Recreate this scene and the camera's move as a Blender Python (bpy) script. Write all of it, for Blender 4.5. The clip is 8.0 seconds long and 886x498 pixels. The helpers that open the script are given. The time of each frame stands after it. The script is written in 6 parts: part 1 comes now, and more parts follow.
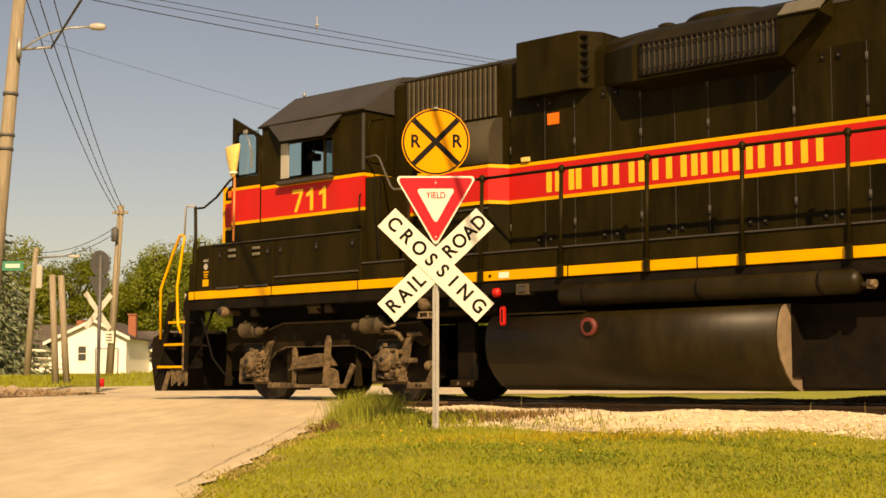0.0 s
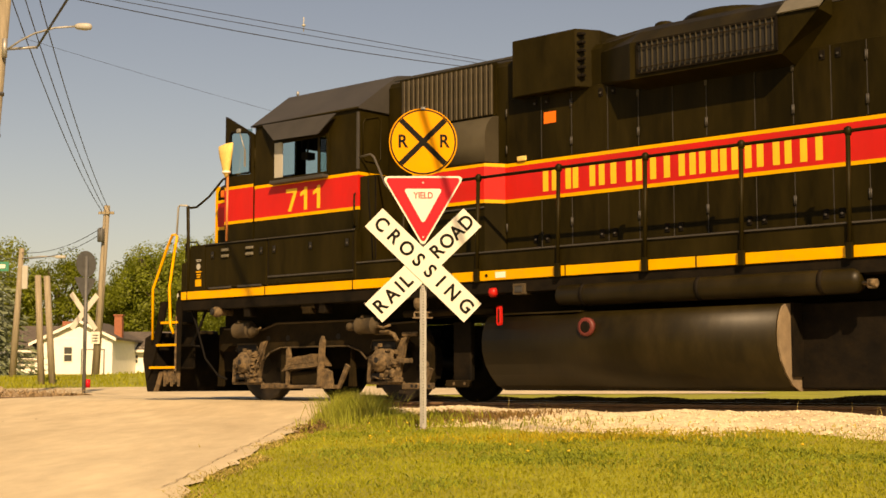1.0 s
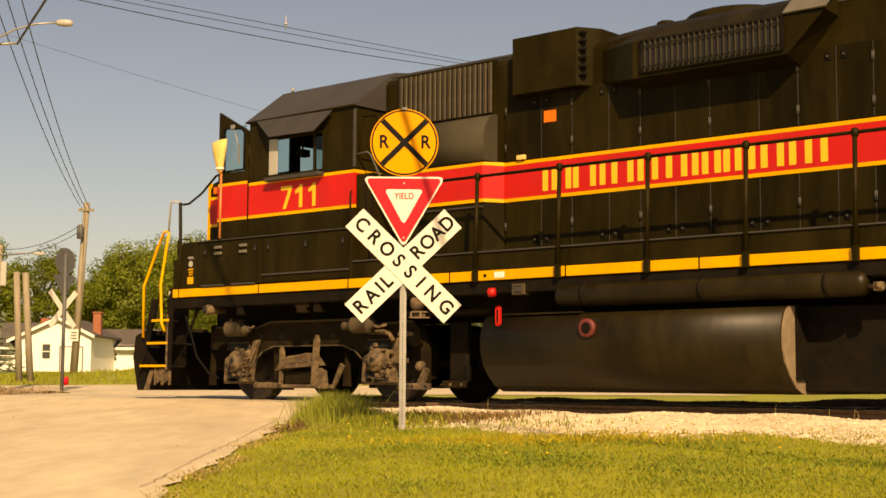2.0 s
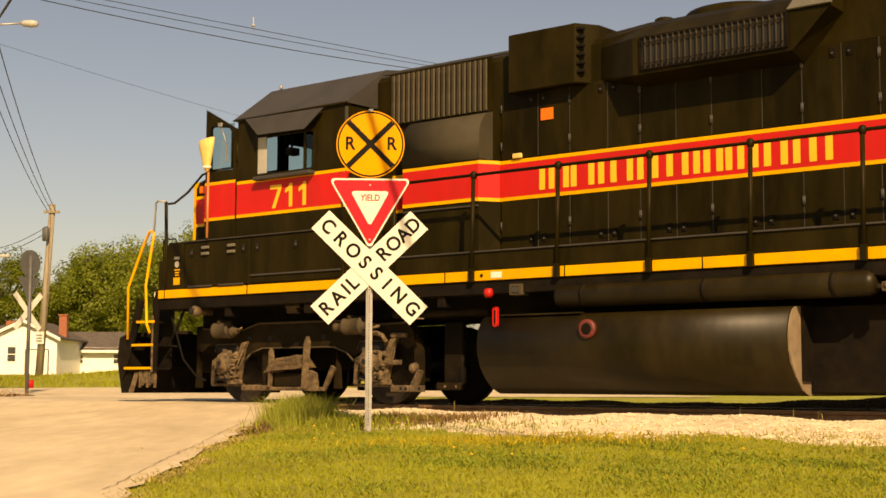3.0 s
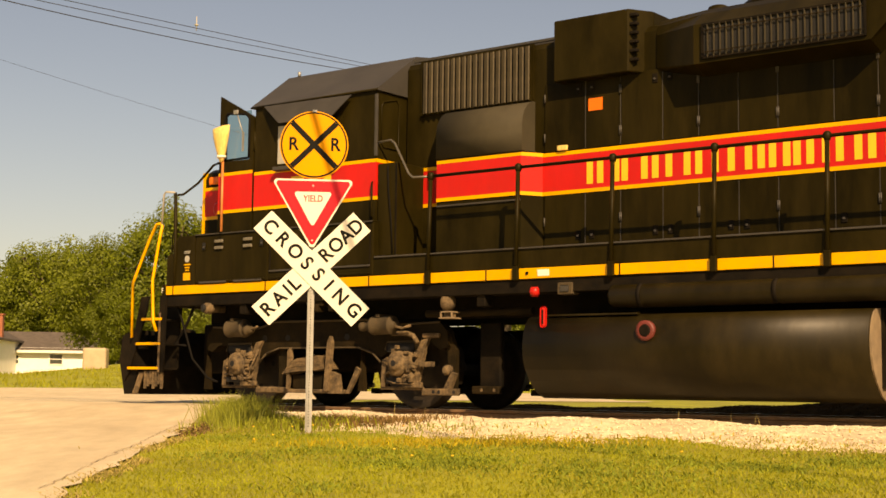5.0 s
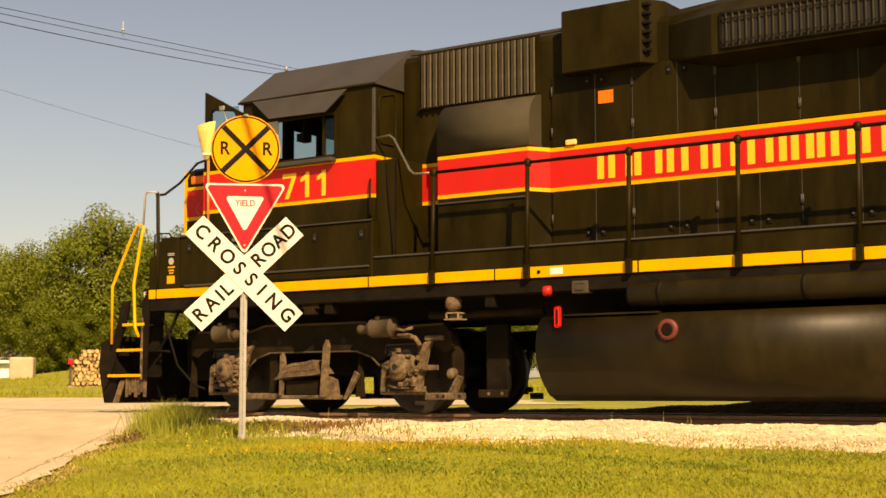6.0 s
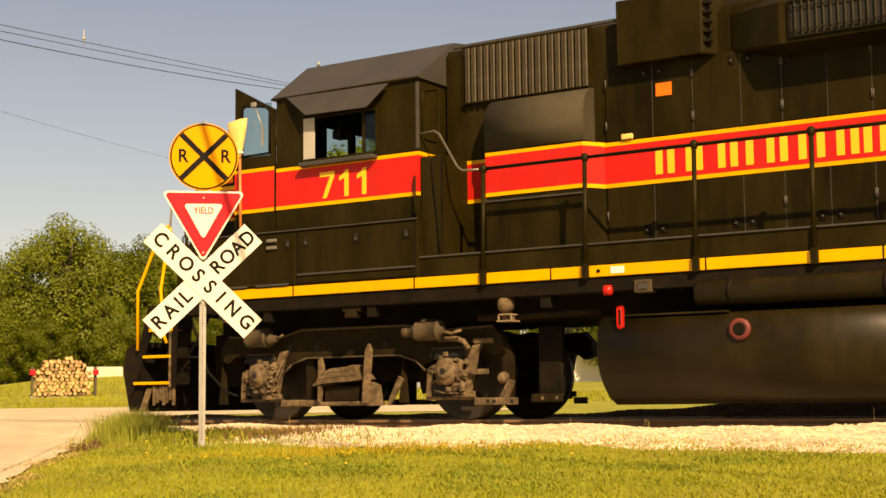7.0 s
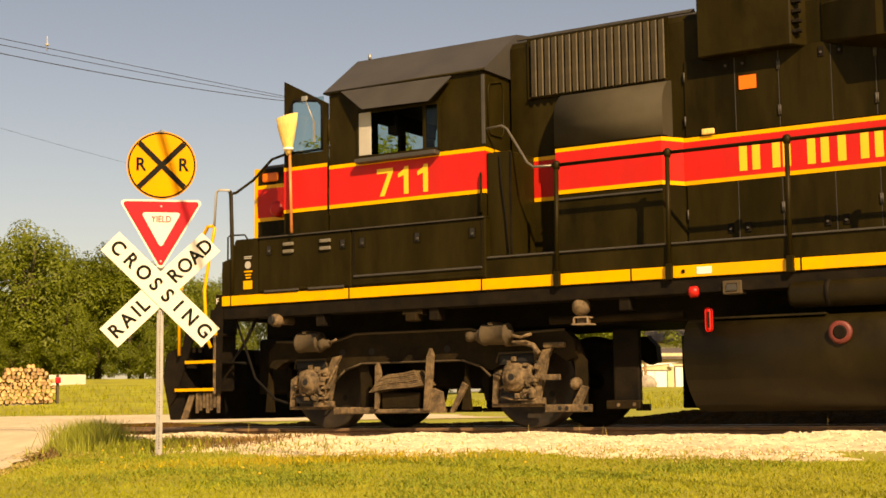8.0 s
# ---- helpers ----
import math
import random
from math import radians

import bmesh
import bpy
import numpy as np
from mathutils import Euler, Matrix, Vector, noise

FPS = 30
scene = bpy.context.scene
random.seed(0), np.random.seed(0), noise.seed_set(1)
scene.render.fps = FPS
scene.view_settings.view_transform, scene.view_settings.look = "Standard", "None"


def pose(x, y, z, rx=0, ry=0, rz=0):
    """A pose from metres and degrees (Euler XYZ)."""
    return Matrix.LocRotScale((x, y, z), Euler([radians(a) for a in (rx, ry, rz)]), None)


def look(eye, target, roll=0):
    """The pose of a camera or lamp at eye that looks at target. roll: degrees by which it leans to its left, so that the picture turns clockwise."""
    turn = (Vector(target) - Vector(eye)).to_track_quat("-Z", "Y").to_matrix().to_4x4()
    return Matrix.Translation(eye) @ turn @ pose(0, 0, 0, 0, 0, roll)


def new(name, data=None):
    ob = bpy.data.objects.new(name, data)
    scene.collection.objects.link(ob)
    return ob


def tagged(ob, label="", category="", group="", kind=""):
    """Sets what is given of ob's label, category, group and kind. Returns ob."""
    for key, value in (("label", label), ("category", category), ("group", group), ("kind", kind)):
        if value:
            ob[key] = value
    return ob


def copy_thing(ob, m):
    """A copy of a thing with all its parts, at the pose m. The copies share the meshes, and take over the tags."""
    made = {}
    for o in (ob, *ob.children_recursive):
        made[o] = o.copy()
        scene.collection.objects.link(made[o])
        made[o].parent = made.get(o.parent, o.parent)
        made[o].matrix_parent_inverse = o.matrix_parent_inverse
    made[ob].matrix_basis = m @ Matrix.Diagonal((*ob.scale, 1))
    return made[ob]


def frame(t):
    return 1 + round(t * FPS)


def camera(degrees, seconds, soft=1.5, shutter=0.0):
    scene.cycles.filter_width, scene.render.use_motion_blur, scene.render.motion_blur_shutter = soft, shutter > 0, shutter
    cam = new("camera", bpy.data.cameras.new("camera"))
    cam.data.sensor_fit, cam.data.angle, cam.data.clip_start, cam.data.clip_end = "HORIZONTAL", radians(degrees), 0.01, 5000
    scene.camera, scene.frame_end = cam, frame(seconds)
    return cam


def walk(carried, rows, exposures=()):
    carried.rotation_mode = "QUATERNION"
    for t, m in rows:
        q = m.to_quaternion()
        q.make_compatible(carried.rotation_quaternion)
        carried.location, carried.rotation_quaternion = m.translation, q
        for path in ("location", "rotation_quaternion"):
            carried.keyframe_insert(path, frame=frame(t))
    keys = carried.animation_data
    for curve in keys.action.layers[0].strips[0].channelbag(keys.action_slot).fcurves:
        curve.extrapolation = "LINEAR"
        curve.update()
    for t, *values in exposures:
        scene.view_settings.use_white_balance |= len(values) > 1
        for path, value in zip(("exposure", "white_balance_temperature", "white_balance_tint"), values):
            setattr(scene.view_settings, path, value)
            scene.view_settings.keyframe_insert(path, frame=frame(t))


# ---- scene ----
# ---- camera: hand-held on one spot, panning after the engine ----
cam = camera(34.81, 8.0, 1.6)
EYE_H = 0.253


def view(dx, dy, dz, yaw, pitch, roll):
    eye = Vector((dx, dy, EYE_H + dz))
    a, b = radians(yaw), radians(pitch)
    way = Vector((-math.sin(a) * math.cos(b), math.cos(a) * math.cos(b), math.sin(b)))
    return look(eye, eye + way * 10, roll)


PATH = [
    (0.0, view(0.000, 0.000, 0.000, 0.03, 5.37, -0.02)),
    (0.5, view(0.000, 0.009, 0.002, -0.15, 5.38, -0.02)),
    (1.0, view(-0.006, 0.019, -0.001, -0.51, 5.39, -0.08)),
    (2.5, view(0.000, 0.012, 0.012, -1.85, 5.38, 0.39)),
    (3.0, view(0.015, 0.012, 0.004, -2.59, 5.48, 0.21)),
    (3.5, view(0.016, -0.003, 0.000, -3.31, 5.53, 0.24)),
    (4.0, view(0.028, -0.011, 0.006, -3.64, 5.51, 0.33)),
    (5.5, view(-0.012, 0.022, -0.020, -6.27, 5.77, 0.52)),
    (6.0, view(-0.021, 0.018, -0.022, -7.81, 5.86, -0.09)),
    (6.5, view(-0.005, -0.021, -0.028, -8.71, 5.98, -0.57)),
    (7.0, view(0.027, -0.065, -0.048, -9.24, 6.17, -0.61)),
    (7.5, view(0.065, -0.102, -0.047, -9.72, 6.28, -0.41)),
    (8.0, view(0.100, -0.116, -0.038, -10.59, 6.45, -0.69)),
]
walk(cam, PATH, exposures=[(0.0, 0.36, 10500, 24), (3.5, 0.38, 10500, 24), (5.5, 0.55, 10500, 24), (8.0, 0.66, 10500, 24)])

# ---- light: afternoon sun from behind the viewer, clear hazy sky ----
SUN = Vector((0.14, -0.86, 0.66)).normalized()
world = bpy.data.worlds.new("sky")
scene.world = world
world.use_nodes = True
_n = world.node_tree.nodes
_sky = _n.new("ShaderNodeTexSky")
_sky.sky_type, _sky.sun_disc = "NISHITA", False
_sky.sun_elevation = math.asin(SUN.z)
_sky.sun_rotation = math.atan2(SUN.x, SUN.y)
_sky.dust_density, _sky.air_density, _sky.ozone_density = 1.0, 1.0, 2.0
_n["Background"].inputs[1].default_value = 0.075
world.node_tree.links.new(_sky.outputs[0], _n["Background"].inputs[0])
_sun = bpy.data.lights.new("sun", "SUN")
_sun.energy, _sun.angle, _sun.color = 4.9, radians(0.5), (1.0, 0.90, 0.68)
sun = new("sun", _sun)
sun.matrix_world = look(SUN * 60, (0, 0, 0))


# ---- materials ----
def mat(name, col, rough=0.6, metal=0.0, var=0.25, scale=6.0, bump=0.0, bscale=40.0, dirt=None, dirt_amt=0.0, dirt_scale=2.0, island=0.0, rand=0.0, trans=0.0, spec=None, stretch=None):
    m = bpy.data.materials.new(name)
    m.use_nodes = True
    t = m.node_tree
    nd, ln = t.nodes, t.links
    b = nd["Principled BSDF"]
    b.inputs["Roughness"].default_value = rough
    b.inputs["Metallic"].default_value = metal
    if spec is not None:
        b.inputs["Specular IOR Level"].default_value = spec
    tc = nd.new("ShaderNodeTexCoord")
    src = tc.outputs["Object"]
    if stretch:
        mp = nd.new("ShaderNodeMapping")
        mp.inputs["Scale"].default_value = stretch
        ln.new(src, mp.inputs[0])
        src = mp.outputs[0]
    n1 = nd.new("ShaderNodeTexNoise")
    n1.inputs["Scale"].default_value = scale
    n1.inputs["Detail"].default_value = 8
    n1.inputs["Roughness"].default_value = 0.65
    ln.new(src, n1.inputs["Vector"])
    r = nd.new("ShaderNodeMapRange")
    r.inputs[1].default_value, r.inputs[2].default_value = 0.3, 0.7
    r.inputs[3].default_value, r.inputs[4].default_value = 1 - var, 1 + var
    ln.new(n1.outputs["Fac"], r.inputs[0])
    val = r.outputs[0]
    if island or rand:
        src2 = (nd.new("ShaderNodeNewGeometry").outputs["Random Per Island"] if island else nd.new("ShaderNodeObjectInfo").outputs["Random"])
        k = island or rand
        r2 = nd.new("ShaderNodeMapRange")
        r2.inputs[3].default_value, r2.inputs[4].default_value = 1 - k, 1 + k
        ln.new(src2, r2.inputs[0])
        mu = nd.new("ShaderNodeMath")
        mu.operation = "MULTIPLY"
        ln.new(val, mu.inputs[0])
        ln.new(r2.outputs[0], mu.inputs[1])
        val = mu.outputs[0]
    mx = nd.new("ShaderNodeVectorMath")
    mx.operation = "SCALE"
    mx.inputs[0].default_value = col
    ln.new(val, mx.inputs["Scale"])
    out = mx.outputs[0]
    if dirt:
        n2 = nd.new("ShaderNodeTexNoise")
        n2.inputs["Scale"].default_value = dirt_scale
        n2.inputs["Detail"].default_value = 10
        n2.inputs["Roughness"].default_value = 0.7
        ln.new(src, n2.inputs["Vector"])
        r3 = nd.new("ShaderNodeMapRange")
        r3.inputs[1].default_value, r3.inputs[2].default_value = 0.42, 0.68
        r3.inputs[3].default_value, r3.inputs[4].default_value = 0, dirt_amt
        ln.new(n2.outputs["Fac"], r3.inputs[0])
        mi = nd.new("ShaderNodeMix")
        mi.data_type = "RGBA"
        ln.new(r3.outputs[0], mi.inputs["Factor"])
        ln.new(out, mi.inputs["A"])
        mi.inputs["B"].default_value = (*dirt, 1)
        out = mi.outputs["Result"]
    ln.new(out, b.inputs["Base Color"])
    if bump:
        n3 = nd.new("ShaderNodeTexNoise")
        n3.inputs["Scale"].default_value = bscale
        n3.inputs["Detail"].default_value = 6
        ln.new(src, n3.inputs["Vector"])
        bp = nd.new("ShaderNodeBump")
        bp.inputs["Strength"].default_value = bump
        bp.inputs["Distance"].default_value = 0.02
        ln.new(n3.outputs["Fac"], bp.inputs["Height"])
        ln.new(bp.outputs[0], b.inputs["Normal"])
    if trans:
        tr = nd.new("ShaderNodeBsdfTranslucent")
        ln.new(out, tr.inputs[0])
        ms = nd.new("ShaderNodeMixShader")
        ms.inputs[0].default_value = trans
        ln.new(b.outputs[0], ms.inputs[1])
        ln.new(tr.outputs[0], ms.inputs[2])
        ln.new(ms.outputs[0], nd["Material Output"].inputs[0])
    return m


def glass_mat(name, tint, rough=0.02):
    m = bpy.data.materials.new(name)
    m.use_nodes = True
    nd, ln = m.node_tree.nodes, m.node_tree.links
    tr = nd.new("ShaderNodeBsdfTransparent")
    tr.inputs[0].default_value = (*tint, 1)
    gl = nd.new("ShaderNodeBsdfGlossy")
    gl.inputs["Roughness"].default_value = rough
    lw = nd.new("ShaderNodeLayerWeight")
    pw = nd.new("ShaderNodeMath")
    pw.operation = "POWER"
    pw.inputs[1].default_value = 4.0
    ln.new(lw.outputs["Facing"], pw.inputs[0])
    ad = nd.new("ShaderNodeMath")
    ad.operation = "MULTIPLY_ADD"
    ad.inputs[1].default_value, ad.inputs[2].default_value = 0.7, 0.03
    ln.new(pw.outputs[0], ad.inputs[0])
    ms = nd.new("ShaderNodeMixShader")
    ln.new(ad.outputs[0], ms.inputs[0])
    ln.new(tr.outputs[0], ms.inputs[1])
    ln.new(gl.outputs[0], ms.inputs[2])
    ln.new(ms.outputs[0], nd["Material Output"].inputs[0])
    return m


M_BLACK = mat("black_paint", (0.0122, 0.0089, 0.0017), 0.42, spec=0.06, var=0.3, scale=1.6, bump=0.04, bscale=9, dirt=(0.031, 0.022, 0.006), dirt_amt=0.65, dirt_scale=1.3, stretch=(1.6, 1, .6))
M_DOOR = mat("black_paint_door", (0.0110, 0.0080, 0.0015), 0.42, spec=0.06, var=0.3, scale=2, bump=0.04, bscale=9, dirt=(0.028, 0.0195, 0.005), dirt_amt=0.65, dirt_scale=1.2, stretch=(2.5, 1, .5), rand=0.25)
M_ROOF = mat("weathered_roof_paint", (0.036, 0.032, 0.027), 0.6, var=0.2, scale=3, bump=0.05, bscale=20, dirt=(0.055, 0.049, 0.04), dirt_amt=0.5)
M_UNDER = mat("grimy_underframe", (0.0050, 0.0036, 0.0020), 0.75, spec=0.12, var=0.4, scale=5, bump=0.2, bscale=30, dirt=(0.022, 0.014, 0.006), dirt_amt=0.55, dirt_scale=3)
M_RUSTY = mat("dusty_cast_steel", (0.150, 0.098, 0.048), 0.85, var=0.55, scale=14, bump=0.5, bscale=30, dirt=(0.014, 0.009, 0.004), dirt_amt=1.0, dirt_scale=8)
# brown dust on cylinders and boxes; painted highlights on the frame edges
M_DUST_GLINT = mat("brown_dust_and_edge_glint", (0.060, 0.040, 0.017), 0.85, var=0.4, scale=10, bump=0.25, bscale=30, dirt=(0.022, 0.014, 0.006), dirt_amt=0.7, dirt_scale=5)
M_CAST = mat("oily_cast_frame", (0.0115, 0.0076, 0.0024), 0.75, spec=0.12, var=0.45, scale=5, bump=0.3, bscale=30, dirt=(0.030, 0.018, 0.006), dirt_amt=0.6, dirt_scale=3)
M_TANK = mat("tank_paint", (0.0120, 0.0083, 0.0015), 0.42, spec=0.19, var=0.35, scale=2, bump=0.08, bscale=8, dirt=(0.036, 0.025, 0.008), dirt_amt=0.6, dirt_scale=1.7, stretch=(1.2, 1, .5))
M_TANKEND = mat("dusty_tank_end", (0.21, 0.15, 0.09), 0.9, var=0.25, scale=9, dirt=(0.12, 0.08, 0.05), dirt_amt=0.6)
M_DUCT = mat("matt_duct_paint", (0.046, 0.038, 0.023), 0.75, spec=0.2, var=0.2, scale=3, dirt=(0.05, 0.04, 0.025), dirt_amt=0.5)
M_RED = mat("red_paint", (0.55, 0.015, 0.014), 0.42, spec=0.3, var=0.10, scale=2.5, dirt=(0.40, 0.02, 0.015), dirt_amt=0.5, dirt_scale=1.1, stretch=(1.5, 1, .6))
M_YEL = mat("yellow_paint", (0.80, 0.375, 0.010), 0.45, var=0.08, scale=4, dirt=(0.50, 0.26, 0.015), dirt_amt=0.5, dirt_scale=2.5)
M_YELPALE = mat("yellow_lettering", (0.80, 0.46, 0.04), 0.5, var=0.06, scale=4)
M_ORANGE = mat("orange_plastic", (0.85, 0.16, 0.015), 0.35, var=0.05)
M_WHITE = mat("white_paint", (0.78, 0.74, 0.64), 0.5, var=0.05, scale=5)
M_LOUVRE = mat("pale_louvre_paint", (0.13, 0.115, 0.085), 0.5, var=0.3, scale=8)
M_GREYPANEL = mat("grey_white_panel", (0.38, 0.36, 0.31), 0.5, var=0.08)
M_STEEL = mat("galvanised_steel", (0.34, 0.33, 0.30), 0.5, 0.6, var=0.15, scale=12, bump=0.05)
M_WHEEL = mat("wheel_steel", (0.014, 0.0095, 0.0055), 0.6, 0.1, var=0.3, scale=7, dirt=(0.04, 0.026, 0.014), dirt_amt=0.6, dirt_scale=6)
M_TREAD = mat("polished_tread", (0.36, 0.33, 0.29), 0.3, 1.0, var=0.1)
# near-black for cab fittings, pots, and holes whose shade is put into colour
M_DARK = mat("dark_parts_and_hollow_shade", (0.004, 0.0035, 0.003), 0.8, var=0.2)
M_RUBBER = mat("black_rubber", (0.006, 0.005, 0.004), 0.8, var=0.2, spec=0.1)
M_GLASS = glass_mat("cab_glass", (0.66, 0.76, 0.74))
M_BROOM = mat("broom_straw", (0.72, 0.50, 0.16), 0.85, var=0.3, scale=30, stretch=(4, 4, .4), bump=0.3, bscale=60)
M_HANDLE = mat("varnished_handle", (0.50, 0.17, 0.05), 0.45, var=0.15, scale=12)
M_GRASS = mat("lawn", (0.25, 0.255, 0.016), 0.95, var=0.35, scale=1.2, bump=0.6, bscale=25, dirt=(0.20, 0.16, 0.035), dirt_amt=0.5, dirt_scale=0.5)
M_BLADE = mat("grass_blades", (0.30, 0.31, 0.022), 0.8, var=0.2, scale=0.9, dirt=(0.44, 0.37, 0.05), dirt_amt=0.5, dirt_scale=0.7, island=0.18, trans=0.45)
M_TALL = mat("tall_grass", (0.24, 0.265, 0.02), 0.7, var=0.2, scale=1.5, island=0.35, trans=0.35)
M_TUFT = mat("tuft_grass", (0.27, 0.30, 0.035), 0.75, var=0.25, scale=2.5, dirt=(0.40, 0.36, 0.09), dirt_amt=0.5, dirt_scale=4, island=0.3, trans=0.45)
M_YELLOWWEED = mat("yellow_weeds", (0.40, 0.30, 0.02), 0.8, var=0.25, scale=2, island=0.3, trans=0.3)
M_STRAW = mat("dry_stalks", (0.36, 0.275, 0.085), 0.85, var=0.25, scale=2, island=0.35, trans=0.2)
M_ROAD = mat("worn_concrete_road", (0.57, 0.465, 0.30), 0.9, var=0.16, scale=2.2, bump=0.25, bscale=45, dirt=(0.34, 0.255, 0.15), dirt_amt=0.55, dirt_scale=0.42, stretch=(1.6, .45, 1))
M_PATCH = mat("tar_patch", (0.30, 0.225, 0.14), 0.9, var=0.3, scale=4)
M_GRAVEL = mat("pale_gravel_bed", (0.56, 0.46, 0.30), 0.95, var=0.22, scale=14, bump=0.5, bscale=28, dirt=(0.26, 0.19, 0.11), dirt_amt=0.5, dirt_scale=0.9)
# ballast tone holds both oil staining and the engine's shade
M_BALLAST = mat("oily_shaded_ballast", (0.085, 0.042, 0.008), 0.95, var=0.3, scale=8, island=0.3, spec=0.1)
M_STONE = mat("gravel_stones", (0.60, 0.50, 0.34), 0.9, var=0.15, scale=8, island=0.18, bump=0.2, bscale=40)
M_SOIL = mat("dry_soil", (0.21, 0.155, 0.085), 0.95, var=0.35, scale=3, bump=0.6, bscale=20)
M_RAIL = mat("rusty_rail", (0.21, 0.12, 0.065), 0.7, 0.3, var=0.3, scale=9)
M_TIE = mat("weathered_tie", (0.10, 0.075, 0.05), 0.9, var=0.4, scale=5, stretch=(1, 6, 6), bump=0.4)
M_BARK = mat("bark", (0.075, 0.055, 0.035), 0.9, var=0.4, scale=6, bump=0.6, stretch=(3, 3, .6))
M_POLE = mat("weathered_pole", (0.25, 0.205, 0.14), 0.85, var=0.3, scale=4, stretch=(6, 6, .4), bump=0.3)
M_LEAF = mat("leaves", (0.155, 0.190, 0.012), 0.6, var=0.25, scale=0.35, island=0.28, trans=0.5)
M_LEAF2 = mat("leaves_light", (0.185, 0.220, 0.018), 0.6, var=0.25, scale=0.35, island=0.28, trans=0.5)
M_NEEDLE = mat("spruce_needles", (0.155, 0.185, 0.105), 0.75, var=0.3, scale=0.6, island=0.45, trans=0.2)
M_SIDING = mat("white_siding", (0.80, 0.77, 0.70), 0.6, var=0.05, scale=2)
M_SHINGLE = mat("dark_shingles", (0.095, 0.075, 0.06), 0.9, var=0.3, scale=3, bump=0.3, island=0.2)
M_BRICK = mat("red_brick", (0.30, 0.10, 0.05), 0.85, var=0.3, scale=8)
M_TAN = mat("tan_siding", (0.42, 0.32, 0.20), 0.7, var=0.12, scale=3)
M_LOG = mat("split_wood", (0.44, 0.27, 0.12), 0.85, var=0.35, scale=9, rand=0.45)
M_WIRE = mat("wire_black", (0.03, 0.028, 0.026), 0.6)
M_SIGNYEL = mat("sign_yellow", (0.68, 0.265, 0.003), 0.45, var=0.06, scale=5, spec=0.2)
M_SIGNRED = mat("sign_red", (0.52, 0.010, 0.020), 0.45, var=0.06, scale=5, spec=0.2)
M_SIGNWHITE = mat("sign_white", (0.66, 0.62, 0.52), 0.4, var=0.05, scale=3, dirt=(0.6, 0.55, 0.45), dirt_amt=0.3)
M_INK = mat("sign_black", (0.010, 0.009, 0.007), 0.8, var=0.1, spec=0.1)
M_GREENSIGN = mat("green_sign", (0.02, 0.20, 0.12), 0.45, var=0.05)
M_BLUE = mat("blue_plastic", (0.03, 0.10, 0.35), 0.5, var=0.1)
M_SIGNBACK = mat("dull_sign_back", (0.10, 0.10, 0.095), 0.6, 0.3, var=0.2)


# ---- mesh helpers ----
def link(name, bm, material, parent=None, label=""):
    me = bpy.data.meshes.new(name)
    bmesh.ops.recalc_face_normals(bm, faces=bm.faces[:])
    bm.to_mesh(me)
    bm.free()
    me.materials.append(material)
    ob = new(name, me)
    if parent:
        ob.parent = parent
    if label:
        ob["label"] = label
    return ob


part = link


def box(bm, x0, x1, y0, y1, z0, z1, bev=0.0):
    vs = [bm.verts.new(v) for v in ((x0, y0, z0), (x1, y0, z0), (x1, y1, z0), (x0, y1, z0), (x0, y0, z1), (x1, y0, z1), (x1, y1, z1), (x0, y1, z1))]
    fs = [bm.faces.new([vs[i] for i in f]) for f in ((0, 3, 2, 1), (4, 5, 6, 7), (0, 1, 5, 4), (1, 2, 6, 5), (2, 3, 7, 6), (3, 0, 4, 7))]
    if bev:
        es = {e for f in fs for e in f.edges}
        bmesh.ops.bevel(bm, geom=list(es), offset=bev, segments=2, affect="EDGES", profile=0.5)
    return bm


def cube(x0, x1, y0, y1, z0, z1, bev=0.0):
    return box(bmesh.new(), x0, x1, y0, y1, z0, z1, bev)


def prism(bm, pts, axis, a0, a1):
    """Extrudes a polygon along x, y or z; pts are the other two coordinates in order."""
    def place(p, a):
        return {"x": (a, p[0], p[1]), "y": (p[0], a, p[1]), "z": (p[0], p[1], a)}[axis]
    lo = [bm.verts.new(place(p, a0)) for p in pts]
    hi = [bm.verts.new(place(p, a1)) for p in pts]
    bm.faces.new(lo)
    bm.faces.new(hi[::-1])
    n = len(pts)
    for i in range(n):
        bm.faces.new((lo[i], hi[i], hi[(i + 1) % n], lo[(i + 1) % n]))
    return bm


def cyl(bm, p0, p1, r, seg=16, r1=None, caps=True):
    p0, p1 = Vector(p0), Vector(p1)
    r1 = r if r1 is None else r1
    q = (p1 - p0).to_track_quat("Z", "Y").to_matrix()
    ra, rb = [], []
    for i in range(seg):
        a = 2 * math.pi * i / seg
        d = q @ Vector((math.cos(a), math.sin(a), 0))
        ra.append(bm.verts.new(p0 + d * r))
        rb.append(bm.verts.new(p1 + d * r1))
    for i in range(seg):
        f = bm.faces.new((ra[i], ra[(i + 1) % seg], rb[(i + 1) % seg], rb[i]))
        f.smooth = True
    if caps:
        bm.faces.new(ra[::-1])
        bm.faces.new(rb)
    return bm


def lathe(bm, p0, axis, profile, seg=20):
    """Rings at (distance along axis, radius), closed at both ends."""
    p0, axis = Vector(p0), Vector(axis).normalized()
    q = axis.to_track_quat("Z", "Y").to_matrix()
    rings = []
    for d, r in profile:
        rings.append([bm.verts.new(p0 + axis * d + q @ Vector((math.cos(2 * math.pi * i / seg), math.sin(2 * math.pi * i / seg), 0)) * r) for i in range(seg)])
    for a, b in zip(rings, rings[1:]):
        for i in range(seg):
            f = bm.faces.new((a[i], a[(i + 1) % seg], b[(i + 1) % seg], b[i]))
            f.smooth = True
    bm.faces.new(rings[0][::-1])
    bm.faces.new(rings[-1])
    return bm


